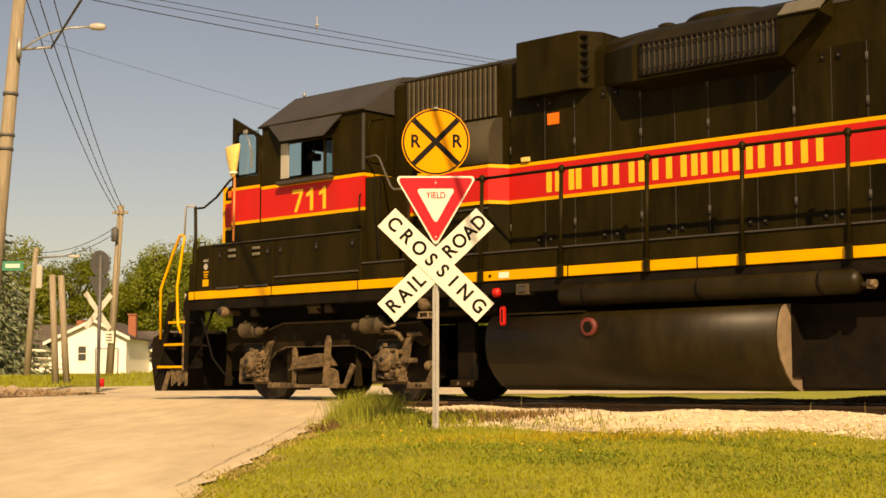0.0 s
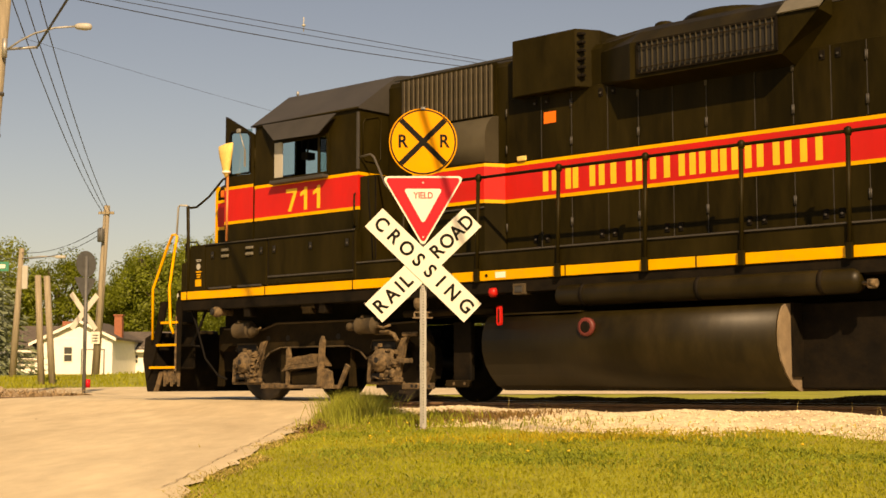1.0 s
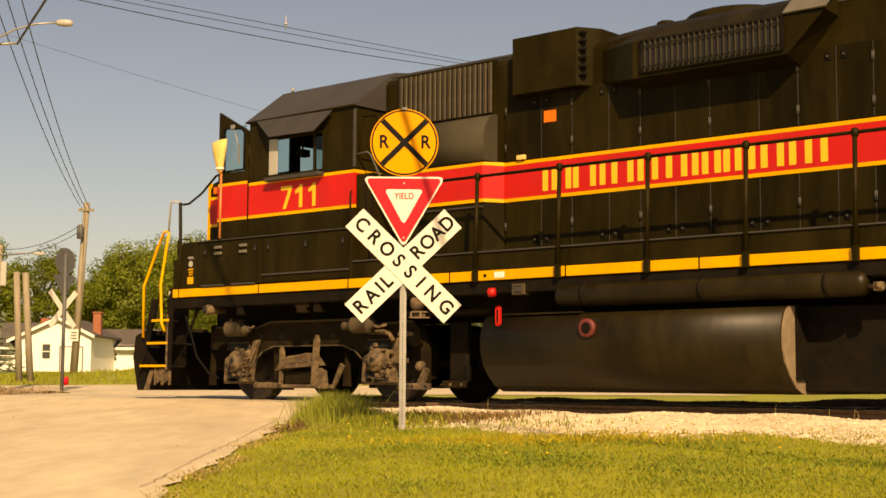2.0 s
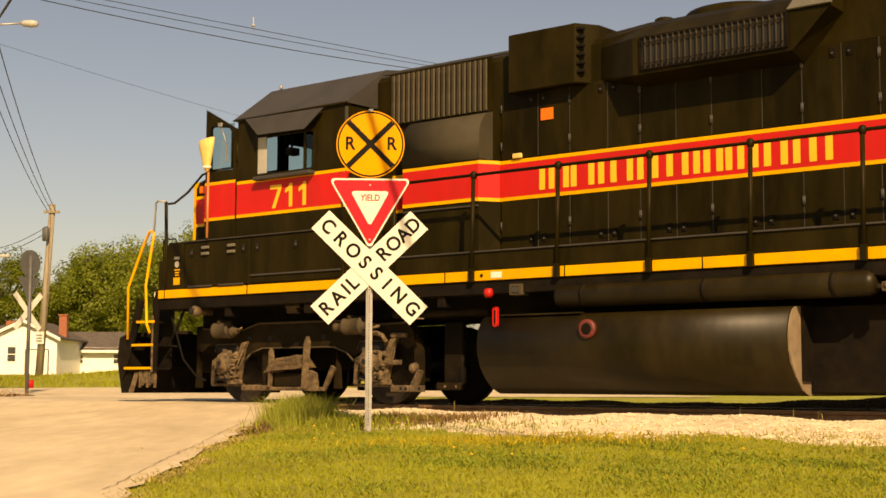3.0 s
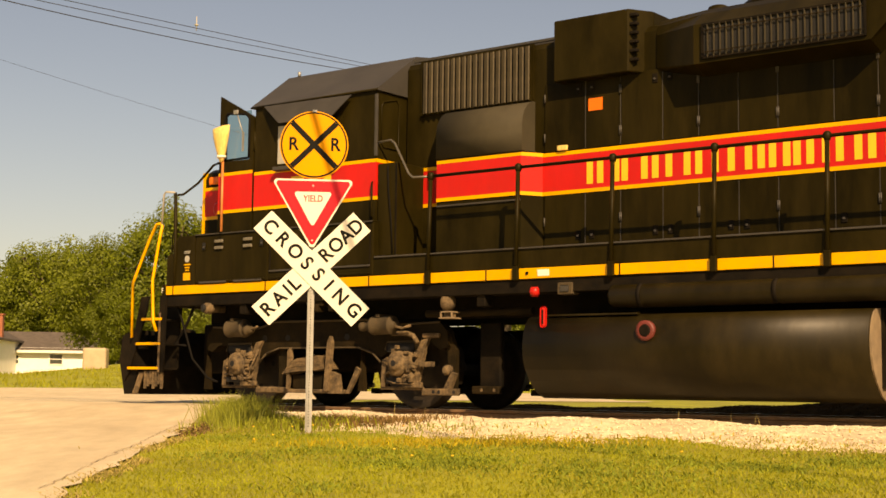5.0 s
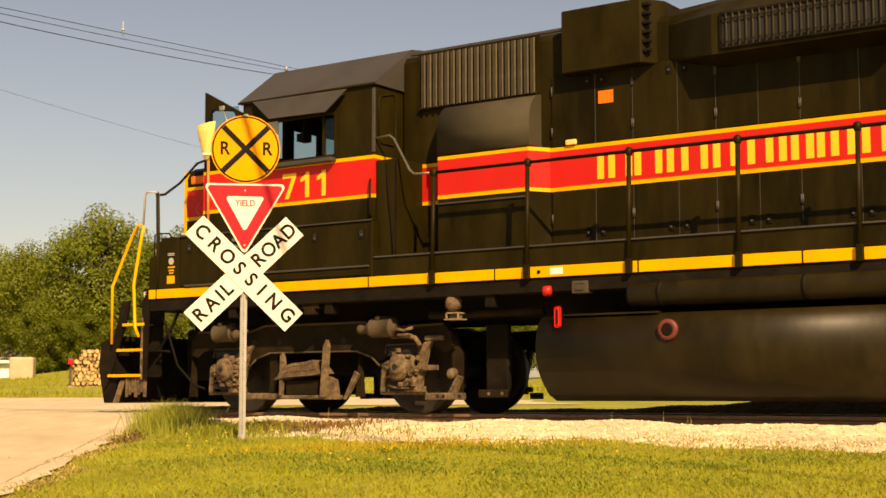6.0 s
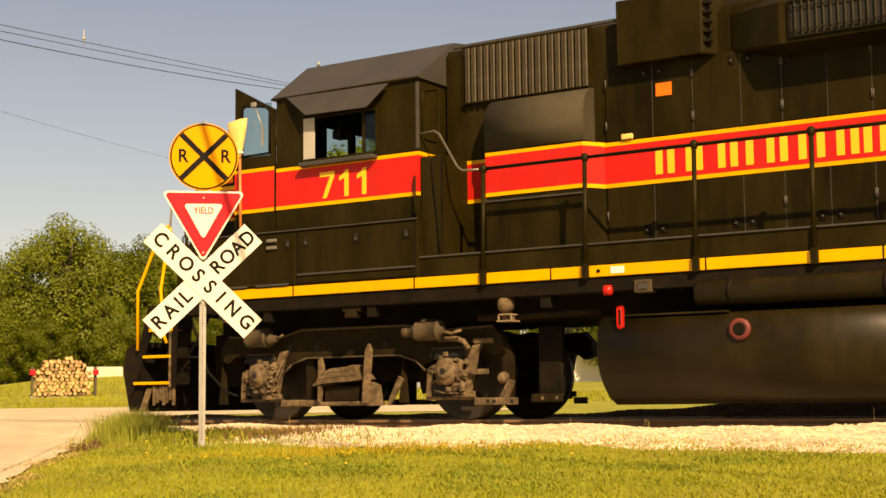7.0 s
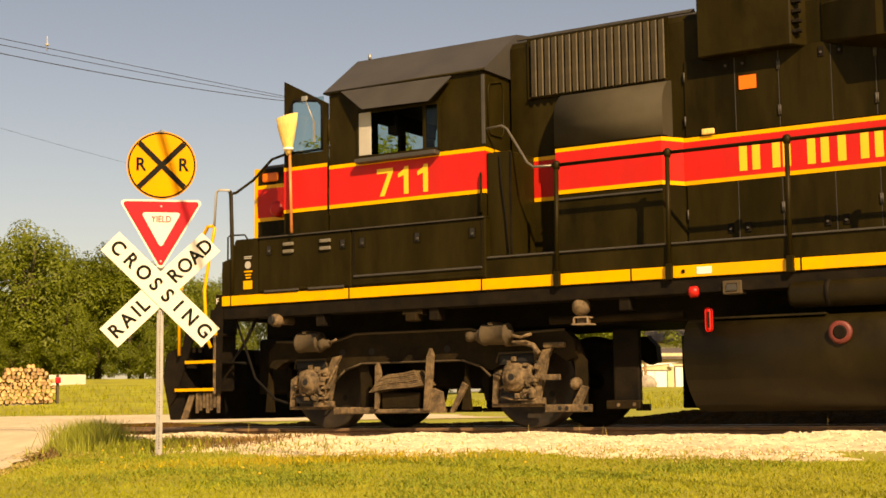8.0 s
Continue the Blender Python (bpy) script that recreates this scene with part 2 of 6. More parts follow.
def tube(bm, pts, r, seg=8):
    """A round bar along a broken line, with shared rings at the corners."""
    pts = [Vector(p) for p in pts]
    rings = []
    for i, p in enumerate(pts):
        d = (pts[min(i + 1, len(pts) - 1)] - pts[max(i - 1, 0)]).normalized()
        q = d.to_track_quat("Z", "Y").to_matrix()
        rings.append([bm.verts.new(p + q @ Vector((math.cos(2 * math.pi * k / seg), math.sin(2 * math.pi * k / seg), 0)) * r) for k in range(seg)])
    for a, b in zip(rings, rings[1:]):
        best = min(range(seg), key=lambda o: sum((a[k].co - b[(k + o) % seg].co).length for k in range(0, seg, 2)))
        for i in range(seg):
            f = bm.faces.new((a[i], a[(i + 1) % seg], b[(i + 1 + best) % seg], b[(i + best) % seg]))
            f.smooth = True
    bm.faces.new(rings[0][::-1])
    bm.faces.new(rings[-1])
    return bm


def arc(n, a0, a1):
    return [radians(a0 + (a1 - a0) * i / n) for i in range(n + 1)]


def text_mesh(name, body, size, material, parent, m, depth=0.003, width=1.0, label="", bold=0.0):
    cu = bpy.data.curves.new(name, "FONT")
    cu.body, cu.size, cu.extrude, cu.align_x, cu.align_y = body, size, depth, "CENTER", "CENTER"
    cu.offset = bold
    tmp = bpy.data.objects.new(name, cu)
    me = bpy.data.meshes.new_from_object(tmp)
    bpy.data.objects.remove(tmp)
    me.transform(m @ Matrix.Diagonal((width, 1, 1, 1)))
    me.materials.clear()
    me.materials.append(material)
    ob = new(name, me)
    ob.parent = parent
    if label:
        ob["label"] = label
    return ob


def mesh_np(name, verts, faces, material, parent=None, smooth=False):
    me = bpy.data.meshes.new(name)
    me.from_pydata(verts.tolist() if hasattr(verts, "tolist") else verts, [], faces.tolist() if hasattr(faces, "tolist") else faces)
    if smooth:
        me.polygons.foreach_set("use_smooth", [True] * len(me.polygons))
    me.materials.append(material)
    ob = new(name, me)
    if parent:
        ob.parent = parent
    return ob


def thing(name, label, category, group="", m=None):
    ob = tagged(new(name), label, category, group)
    if m is not None:
        ob.matrix_basis = m
    return ob


# ---- plan: the track runs askew, its own x to the rear of the engine, y away from the viewer ----
TURN = -42.37
TX, TY = -3.077, 20.202
AX = Vector((math.cos(radians(TURN)), math.sin(radians(TURN))))
AY = Vector((-math.sin(radians(TURN)), math.cos(radians(TURN))))
ROAD_X0, ROAD_X1 = -7.0, -1.2


def track_xy(x, y):
    return (x - TX) * AX.x + (y - TY) * AX.y, (x - TX) * AY.x + (y - TY) * AY.y


def world_xy(X, Y):
    return TX + AX.x * X + AY.x * Y, TY + AX.y * X + AY.y * Y


NEAR_Y = (-90, -13, -9, -5.5, -3.5, -2.5, -0.9, -0.2, 3.3, 4.2, 9)
NEAR_Z = (-.45, -.38, -.30, -.21, -.165, -.13, -.10, -.24, -.24, -.08, -.03)
BANK_X = (-14, -10.5, -8.4, -4.2, 2, 10, 15, 20, 45, 60)
BANK_Z = (0, .35, .6, 1.1, 1.1, .1, .1, .55, .55, 0)
FAR_Y = (-90, 27, 38, 41, 48, 65, 100, 200, 3000)
FAR_Z = (-.03, -.02, .08, .12, .31, .58, .85, 1.1, 1.6)


def ground_z(x, y, bed=True):
    X, Y = track_xy(x, y)
    nz = np.interp(Y, NEAR_Y, NEAR_Z)
    if not bed:
        nz = np.where((Y > -2.5) & (Y < 5), np.interp(Y, (-2.5, -1, 4, 5), (-.125, -.016, -.016, -.03)), nz)
    k = np.clip((Y - 3) / 11, 0, 1)
    k = k * k * (3 - 2 * k)
    rise = np.interp(x, BANK_X, BANK_Z) * np.clip((y - 45) / 15, 0, 1)
    return nz * (1 - k) + (np.interp(y, FAR_Y, FAR_Z) + rise) * k


def gz(x, y):
    return float(ground_z(x, y))


def sheet(name, xs, ys, zf, material, rough=0.0, seed=1):
    gx, gy = np.meshgrid(xs, ys)
    z = zf(gx, gy)
    if rough:
        z = z + np.random.default_rng(seed).normal(0, rough, z.shape)
    v = np.stack([gx.ravel(), gy.ravel(), z.ravel()], 1)
    n, w = len(ys), len(xs)
    i = (np.arange(n - 1)[:, None] * w + np.arange(w - 1)[None]).ravel()
    f = np.stack([i, i + 1, i + w + 1, i + w], 1)
    return mesh_np(name, v, f, material, smooth=True)


def spread(*pairs):
    out = []
    for a, b, s in pairs:
        out += list(np.arange(a, b, s))
    return np.array(out + [pairs[-1][1]])


gx_ = spread((-3000, -300, 300), (-300, -60, 20), (-60, -12, 2), (-12, 25, 0.33), (25, 80, 2), (80, 300, 20), (300, 3000, 300))
gy_ = spread((-3000, -300, 300), (-300, -20, 20), (-20, 4, 1), (4, 30, 0.33), (30, 70, 1), (70, 300, 10), (300, 3000, 300))
tagged(sheet("ground", gx_, gy_, ground_z, M_GRASS), "uneven green lawn with dry yellow patches", "ground", kind="structure")

# ---- road, crossing, track ----
rng = np.random.default_rng(5)


def road_sheet(name, x0, x1, y0, y1, step, lift, ragged, seed):
    xs, ys = spread((x0, x1, step)), spread((y0, y1, step))
    gx, gy = np.meshgrid(xs, ys)
    r = np.random.default_rng(seed)
    if ragged:
        k = r.normal(0, ragged, (len(ys), 2))
        gx[:, -1] += k[:, 0]
        gx[:, 0] += k[:, 1]
    z = ground_z(gx, gy, bed=False) + lift
    v = np.stack([gx.ravel(), gy.ravel(), z.ravel()], 1)
    n, w = len(ys), len(xs)
    i = (np.arange(n - 1)[:, None] * w + np.arange(w - 1)[None]).ravel()
    return mesh_np(name, v, np.stack([i, i + 1, i + w + 1, i + w], 1), M_ROAD, smooth=True)


tagged(road_sheet("road", ROAD_X0, ROAD_X1, -30, 30, 0.25, .016, .025, 3), "worn pale concrete road with cracks and tar patches", "road", kind="structure")
tagged(road_sheet("road_2", -90, 7.0, 29.5, 41.5, 1.0, .012, .2, 4), "sun-bleached cross street behind the track", "road", kind="structure")


def crack(pts, w, name="road_crack", label="dark tar-filled crack in the road", material=None):
    bm = bmesh.new()
    L, R = [], []
    for i, (x, y) in enumerate(pts):
        ww = w * (0.5 + rng.random())
        for side, lst in ((-1, L), (1, R)):
            px = x + side * ww * 0.7
            py = y + side * ww * 0.7
            lst.append(bm.verts.new((px, py, float(ground_z(px, py, False)) + .022)))
    for i in range(len(pts) - 1):
        bm.faces.new((L[i], R[i], R[i + 1], L[i + 1]))
    tagged(link(name, bm, material or M_PATCH), label, "road edge" if material else "road crack", "" if material else "road cracks", "structure")


def wander(x0, y0, x1, y1, n, amp):
    return [(x0 + (x1 - x0) * i / n + rng.normal(0, amp), y0 + (y1 - y0) * i / n + rng.normal(0, amp)) for i in range(n + 1)]


crack(wander(-1.34, 7.2, -1.36, 15.0, 60, .012), .005)
crack(wander(-5.5, 14.0, -2.5, 20.0, 24, .05), .008)
crack(wander(-6.8, 17.0, -2.0, 17.6, 24, .05), .010)
crack(wander(-2.4, 8.0, -1.5, 8.7, 14, .02), .003)
crack(wander(-4.4, 12.5, -1.6, 12.9, 18, .03), .004)
crack(wander(-2.3, 19.0, -1.4, 18.2, 8, .04), .03)


RAIL_Y = (0.80, 2.31)


def rail_profile(y):
    return [(y - .07, -.172), (y + .07, -.172), (y + .07, -.158), (y + .012, -.145), (y + .012, -.04), (y + .037, -.03), (y + .037, -.004), (y + .03, 0), (y - .03, 0), (y - .037, -.004), (y - .037, -.03), (y - .012, -.04), (y - .012, -.145), (y - .07, -.158)]


TRACK_M = pose(TX, TY, 0, 0, 0, TURN)
for y in RAIL_Y:
    bm = bmesh.new()
    prism(bm, rail_profile(y), "x", -70, 60)
    r = tagged(link("rail", bm, M_RAIL), "rusty steel rail worn bright on its head", "rail", "rails of the track", "structure")
    r.matrix_basis = TRACK_M
    bm = bmesh.new()
    box(bm, -70, 60, y - .028, y + .028, .0005, .0025)
    part("rail_head", bm, M_TREAD, r, "polished running surface")

ties = tagged(new("railway_sleepers"), "weathered timber sleepers half buried in gravel", "sleepers", kind="structure")
ties.matrix_basis = TRACK_M
tie_me = None
for i in range(110):
    x = -20 + i * 0.53
    if tie_me is None:
        o = part("sleeper", cube(-.115, .115, .25, 2.86, -.34, -.175, .01), M_TIE, ties)
        tie_me = o.data
    else:
        o = new("sleeper", tie_me)
        o.parent = ties
    o.location = (x, rng.normal(0, .03), 0)

# gravel shoulder and bed, in track space, on both sides of the crossing
GR_Y = (-4.0, -3.3, -2.4, -1.5, -0.8, -0.3, 0.3, 0.7, 0.9, 2.2, 2.4, 2.9, 3.6, 4.6, 6.0)
GR_Z = (-.26, -.165, -.105, -.063, -.044, -.057, -.15, -.19, -.19, -.19, -.19, -.11, .022, .0, -.20)


def gravel_z(X, Y):
    ridge = .165 * np.clip((X - 7.6) / 2.2, 0, 1) * np.clip((Y - 2.8) / .9, 0, 1) * np.clip((6 - Y) / 1.2, 0, 1)
    n = 0.014 * np.sin(X * 1.7 + 1.3 * np.sin(Y * 2.1)) + 0.012 * np.sin(X * 4.3 + Y * 3.1)
    return np.interp(Y, GR_Y, GR_Z) + ridge + n * np.where((Y > 0.2) & (Y < 2.9), 0.3, 1.0)


def gravel_bed(name, X0, X1, step, seed):
    xs, ys = spread((X0, X1, step)), np.arange(-4.0, 6.01, step)
    gx, gy = np.meshgrid(xs, ys)
    z = gravel_z(gx, gy) + np.random.default_rng(seed).normal(0, .009, gx.shape)
    # trimmed along the road's edge
    wx = TX + AX.x * gx + AY.x * gy
    side = wx - (ROAD_X1 + 0.05) if X1 > 8 else (ROAD_X0 - 0.05) - wx
    z = np.where(side < 0, -0.45, z)
    v = np.stack([gx.ravel(), gy.ravel(), z.ravel()], 1)
    n, w = len(ys), len(xs)
    i = (np.arange(n - 1)[:, None] * w + np.arange(w - 1)[None]).ravel()
    f = np.stack([i, i + 1, i + w + 1, i + w], 1)
    keep = (side.ravel()[f] > 0).any(1)
    ob = mesh_np(name, v, f[keep], M_GRAVEL)
    # bed from the near rail outward: engine's shade put into its colour
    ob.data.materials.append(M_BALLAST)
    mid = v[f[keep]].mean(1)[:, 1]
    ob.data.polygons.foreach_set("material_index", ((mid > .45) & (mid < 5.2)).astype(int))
    ob.matrix_basis = TRACK_M
    return tagged(ob, "bed of pale crushed stone under the track", "gravel", kind="structure")


gravel_bed("gravel_bed", -3, 24, .07, 7)
gravel_bed("gravel_bed_2", -60, -4, .3, 8)


def stones(name, n, X0, X1, Y0, Y1, s0, s1, seed, material, label):
    r = np.random.default_rng(seed)
    base = np.array([(1, 0, 0), (-1, 0, 0), (0, 1, 0), (0, -1, 0), (0, 0, 1), (0, 0, -1)], float)
    tri = np.array([(0, 2, 4), (2, 1, 4), (1, 3, 4), (3, 0, 4), (2, 0, 5), (1, 2, 5), (3, 1, 5), (0, 3, 5)])
    X, Y = r.uniform(X0, X1, n), r.uniform(Y0, Y1, n)
    wx = TX + AX.x * X + AY.x * Y
    ok = wx > ROAD_X1 + 0.05
    X, Y = X[ok], Y[ok]
    n = len(X)
    z = gravel_z(X, Y)
    s = r.uniform(s0, s1, n)
    v = base[None] * r.uniform(.5, 1.1, (n, 6, 1)) * s[:, None, None] * np.array([1, 1, .8])
    a = r.uniform(0, 6.28, n)
    c, sn = np.cos(a)[:, None], np.sin(a)[:, None]
    v = np.stack([v[..., 0] * c - v[..., 1] * sn, v[..., 0] * sn + v[..., 1] * c, v[..., 2]], 2)
    v += np.stack([X, Y, z + s * .3], 1)[:, None]
    f = (tri[None] + (np.arange(n) * 6)[:, None, None]).reshape(-1, 3)
    ob = mesh_np(name, v.reshape(-1, 3), f, material)
    ob.matrix_basis = TRACK_M
    return tagged(ob, label, "gravel", kind="stuff")


stones("gravel_stones", 20000, -2, 19, -3.4, 0.6, .005, .020, 11, M_STONE, "loose pale crushed stones along the track")
stones("gravel_stones_far", 30000, -2, 19, 2.3, 5.0, .008, .020, 12, M_BALLAST, "dark ballast stones beyond the rails, oil and engine shade in their colour")


# ---- grass ----
def blades(name, n, place, h0, h1, w, material, seed, label, lean=0.35):
    r = np.random.default_rng(seed)
    x, y = place(r, n)
    n = len(x)
    z = ground_z(x, y)
    X, Y = track_xy(x, y)
    z = np.where((Y > -3.9) & (Y < 0.3) & (x > ROAD_X1), np.maximum(z, gravel_z(X, Y)), z)
    h = r.uniform(h0, h1, n)
    a = r.uniform(0, 6.28, n)
    ww = w * r.uniform(.6, 1.3, n)
    dx, dy = np.cos(a) * ww, np.sin(a) * ww
    lx, ly = r.normal(0, lean, n) * h, r.normal(0, lean, n) * h
    p0 = np.stack([x - dx, y - dy, z - .01], 1)
    p1 = np.stack([x + dx, y + dy, z - .01], 1)
    p2 = np.stack([x + lx * .4 + dx * .7, y + ly * .4 + dy * .7, z + h * .6], 1)
    p3 = np.stack([x + lx * .4 - dx * .7, y + ly * .4 - dy * .7, z + h * .6], 1)
    p4 = np.stack([x + lx, y + ly, z + h], 1)
    v = np.stack([p0, p1, p2, p3, p4], 1).reshape(-1, 3)
    k = np.arange(n)[:, None] * 5
    q = np.hstack([k, k + 1, k + 2, k + 3])
    t = np.hstack([k + 3, k + 2, k + 4])
    return tagged(mesh_np(name, v, np.array(q).tolist() + np.array(t).tolist(), material), label, "grass", kind="stuff")


def lawn(r, n):
    y = 5.5 + 11 * r.random(n) ** 1.3
    x = r.uniform(-1.4, .62 * y + 1.5, n)
    X, Y = track_xy(x, y)
    edge = ROAD_X1 + .12 * np.sin(y * 2.3) + .07 * np.sin(y * 7.1) + r.normal(0, .05, n)
    k = (x > edge) & (Y < -3.0 + .35 * np.sin(X * 1.3) + r.normal(0, .25, n))
    return x[k], y[k]


blades("lawn_grass", 120000, lawn, .006, .026, .0045, M_BLADE, 21, "short mown lawn grass", .8)


def scruff(r, n):
    X = r.uniform(2, 19, n)
    Y = r.normal(-3.35, .35, n)
    x, y = world_xy(X, Y)
    k = (x > ROAD_X1 + .1) & (r.random(n) < .5 + .5 * np.sin(X * 2.1 + 1))
    return x[k], y[k]


blades("dry_verge_grass", 5500, scruff, .010, .040, .005, M_STRAW, 22, "dry brown grass along the gravel", .9)


def tuft_at(cx, cy, sx, sy):
    return lambda r, n: (r.normal(cx, sx, n), r.normal(cy, sy, n))


blades("tall_grass_tuft", 4200, tuft_at(-0.76, 14.6, .16, .42), .06, .30, .0035, M_TUFT, 23, "tuft of tall green grass at the road corner", .34)
blades("tuft_undergrowth", 2600, tuft_at(-0.62, 14.3, .22, .45), .03, .11, .0045, M_TUFT, 35, "thick lower grass round the tall tuft", .55)
blades("edge_litter", 420, lambda r, n: (r.normal(-1.10, .07, n), r.normal(13.3, .55, n)), .01, .045, .010, mat("dead_leaf_litter", (.15, .085, .03), .9, var=.4, scale=5, island=.4), 36, "brown leaf litter at the road edge", 1.4)
blades("brown_weeds", 1700, tuft_at(.30, 13.9, .45, .35), .03, .09, .007, mat("dead_weeds", (.17, .10, .03), .85, var=.3, scale=3, island=.4, trans=.2), 33, "low brown dead weeds behind the sign post", .6)
blades("green_weeds", 420, tuft_at(.8, 12.7, .7, .3), .02, .06, .006, M_TALL, 34, "scattered green weeds at the gravel edge", .5)
blades("low_weeds", 900, tuft_at(-0.2, 13.6, .35, .4), .04, .13, .006, M_TALL, 24, "low weeds round the sign post", .4)


def far_grass(r, n):
    x, y = r.uniform(-30, 30, n), 41.6 + 14 * r.random(n)
    return x, y


blades("far_grass", 14000, far_grass, .06, .18, .02, M_BLADE, 25, "uncut grass bank behind the cross street", .4)


def stalks(r, n):
    X = r.uniform(3, 16, n)
    Y = r.normal(-.3, .25, n)
    return world_xy(X, Y)


blades("dry_stalk_fringe", 26, stalks, .04, .16, .004, M_STRAW, 26, "thin dry stalks on the gravel shoulder", .15)


def island_brush(r, n):
    x, y = r.normal(-8.2, .55, n), r.normal(27.6, .7, n)
    k = x < ROAD_X0 - .05
    return x[k], y[k]


def earth_heap(cx, cy, rx, ry, h):
    r = np.random.default_rng(71)
    gx, gy = np.meshgrid(np.linspace(-1, 1, 41), np.linspace(-1, 1, 25))
    d = np.sqrt(gx ** 2 + gy ** 2)
    lump = .75 + .25 * np.sin(gx * 7 + 1) * np.sin(gy * 5 + gx * 3) + r.normal(0, .08, d.shape)
    x, y = cx + gx * rx, cy + gy * ry
    z = ground_z(x, y) + h * np.clip(1 - d ** 2, 0, 1) * lump - .04
    v = np.stack([x.ravel(), y.ravel(), z.ravel()], 1)
    i = (np.arange(24)[:, None] * 41 + np.arange(40)[None]).ravel()
    tagged(mesh_np("earth_heap", v, np.stack([i, i + 1, i + 42, i + 41], 1), mat("pale_rubble", (.36, .265, .17), .95, var=.4, scale=4, bump=.6, bscale=14), smooth=True), "low heap of pale earth and rubble beside the road", "earth heap")


earth_heap(-8.55, 27.3, 1.85, 1.0, .46)
blades("dry_brush", 3500, island_brush, .10, .42, .012, mat("dead_brush", (.33, .225, .12), .9, var=.3, scale=2, island=.35, trans=.15), 27, "low heap of dry brown brush beside the road", .7)
blades("dry_brush", 6000, lambda r, n: (r.normal(-10.4, .9, n), r.normal(28.2, .8, n)), .04, .20, .012, bpy.data.materials["dead_brush"], 37, "low heap of dry brown brush beside the road", .7)

blades("yellow_weeds", 1300, lambda r, n: (r.normal(1.3, .8, n), r.normal(10.9, .35, n)), .015, .05, .006, M_YELLOWWEED, 28, "low yellow-flowered weeds in the lawn", .7)


def flowers():
    r = random.Random(9)
    f = tagged(new("dandelions"), "scattered small pale dandelion heads in the lawn", "flowers", kind="stuff")
    bm = bmesh.new()
    for i in range(16):
        y = r.uniform(8, 13.5)
        x = r.uniform(-.6, .5 * y)
        z = gz(x, y) + r.uniform(.04, .07)
        lathe(bm, (x, y, z), (0, 0, 1), [(0, .006), (.006, .011), (.010, .006)], 6)
    o = part("flower_heads", bm, M_YELPALE, f)
    o["kind"] = "stuff"


flowers()


def road_verge(r, n):
    y = r.uniform(6, 17, n)
    x = ROAD_X1 + .03 + r.normal(0, .05, n) + .05 * np.sin(y * 2.3)
    k = r.random(n) < .45 + .5 * np.sin(y * 3.7) * np.sin(y * 1.3 + 1)
    return x[k], y[k]


blades("road_verge_grass", 6000, road_verge, .006, .035, .006, M_STRAW, 29, "dry trampled grass along the road edge", 1.2)


def clover(r, n):
    c = r.uniform((-.8, 6.2), (6.5, 12.5), (70, 2))
    k = r.integers(0, 70, n)
    x, y = c[k, 0] + r.normal(0, .16, n), c[k, 1] + r.normal(0, .22, n)
    X, Y = track_xy(x, y)
    ok = (x > ROAD_X1 + .15) & (Y < -3.6)
    return x[ok], y[ok]


blades("clover_patches", 16000, clover, .008, .032, .007, mat("clover", (.20, .245, .025), .8, var=.2, scale=1.5, island=.25, trans=.35), 30, "darker clover patches in the lawn", .9)

# ---- crossing sign ----
def ngon(bm, cx, cz, r, y0, y1, n=48, rot=0.0):
    return prism(bm, [(cx + r * math.cos(2 * math.pi * i / n + rot), cz + r * math.sin(2 * math.pi * i / n + rot)) for i in range(n)], "y", y0, y1)


def round_tri(w, top, tip, r, n=6):
    """A triangle on its tip with rounded corners, in (x, z)."""
    A, B, C = Vector((-w / 2, top)), Vector((w / 2, top)), Vector((0, tip))
    out = []
    for P, Q, R in ((A, C, B), (B, A, C), (C, B, A)):
        d1, d2 = (Q - P).normalized(), (R - P).normalized()
        half = d1.angle(d2) / 2
        ctr = P + (d1 + d2).normalized() * (r / math.sin(half))
        s, e = P + d1 * (r / math.tan(half)), P + d2 * (r / math.tan(half))
        a0 = math.atan2(s.y - ctr.y, s.x - ctr.x)
        a1 = math.atan2(e.y - ctr.y, e.x - ctr.x)
        da = (a1 - a0 + math.pi) % (2 * math.pi) - math.pi
        out.append([tuple(ctr + Vector((math.cos(a0 + da * i / n), math.sin(a0 + da * i / n))) * r) for i in range(n + 1)])
    return out[0][::-1] + out[2][::-1] + out[1][::-1]


def blade_bm(angle, y0, y1, L=1.235, w=.228):
    bm = bmesh.new()
    box(bm, -L / 2, L / 2, y0, y1, -w / 2, w / 2)
    bmesh.ops.rotate(bm, verts=bm.verts[:], cent=(0, 0, 0), matrix=Matrix.Rotation(radians(angle), 3, "Y"))
    return bm


def shift(bm, x, y, z):
    bmesh.ops.translate(bm, verts=bm.verts[:], vec=(x, y, z))
    return bm


def u_post(h, w=.058, d=.03):
    bm = bmesh.new()
    t = .006
    prism(bm, [(-w / 2, 0), (-w / 4, 0), (-w / 4, -d), (w / 4, -d), (w / 4, 0), (w / 2, 0), (w / 2, t), (w / 4 - t, t), (w / 4 - t, t - d), (t - w / 4, t - d), (t - w / 4, t), (-w / 2, t)], "z", -.35, h)
    return bm


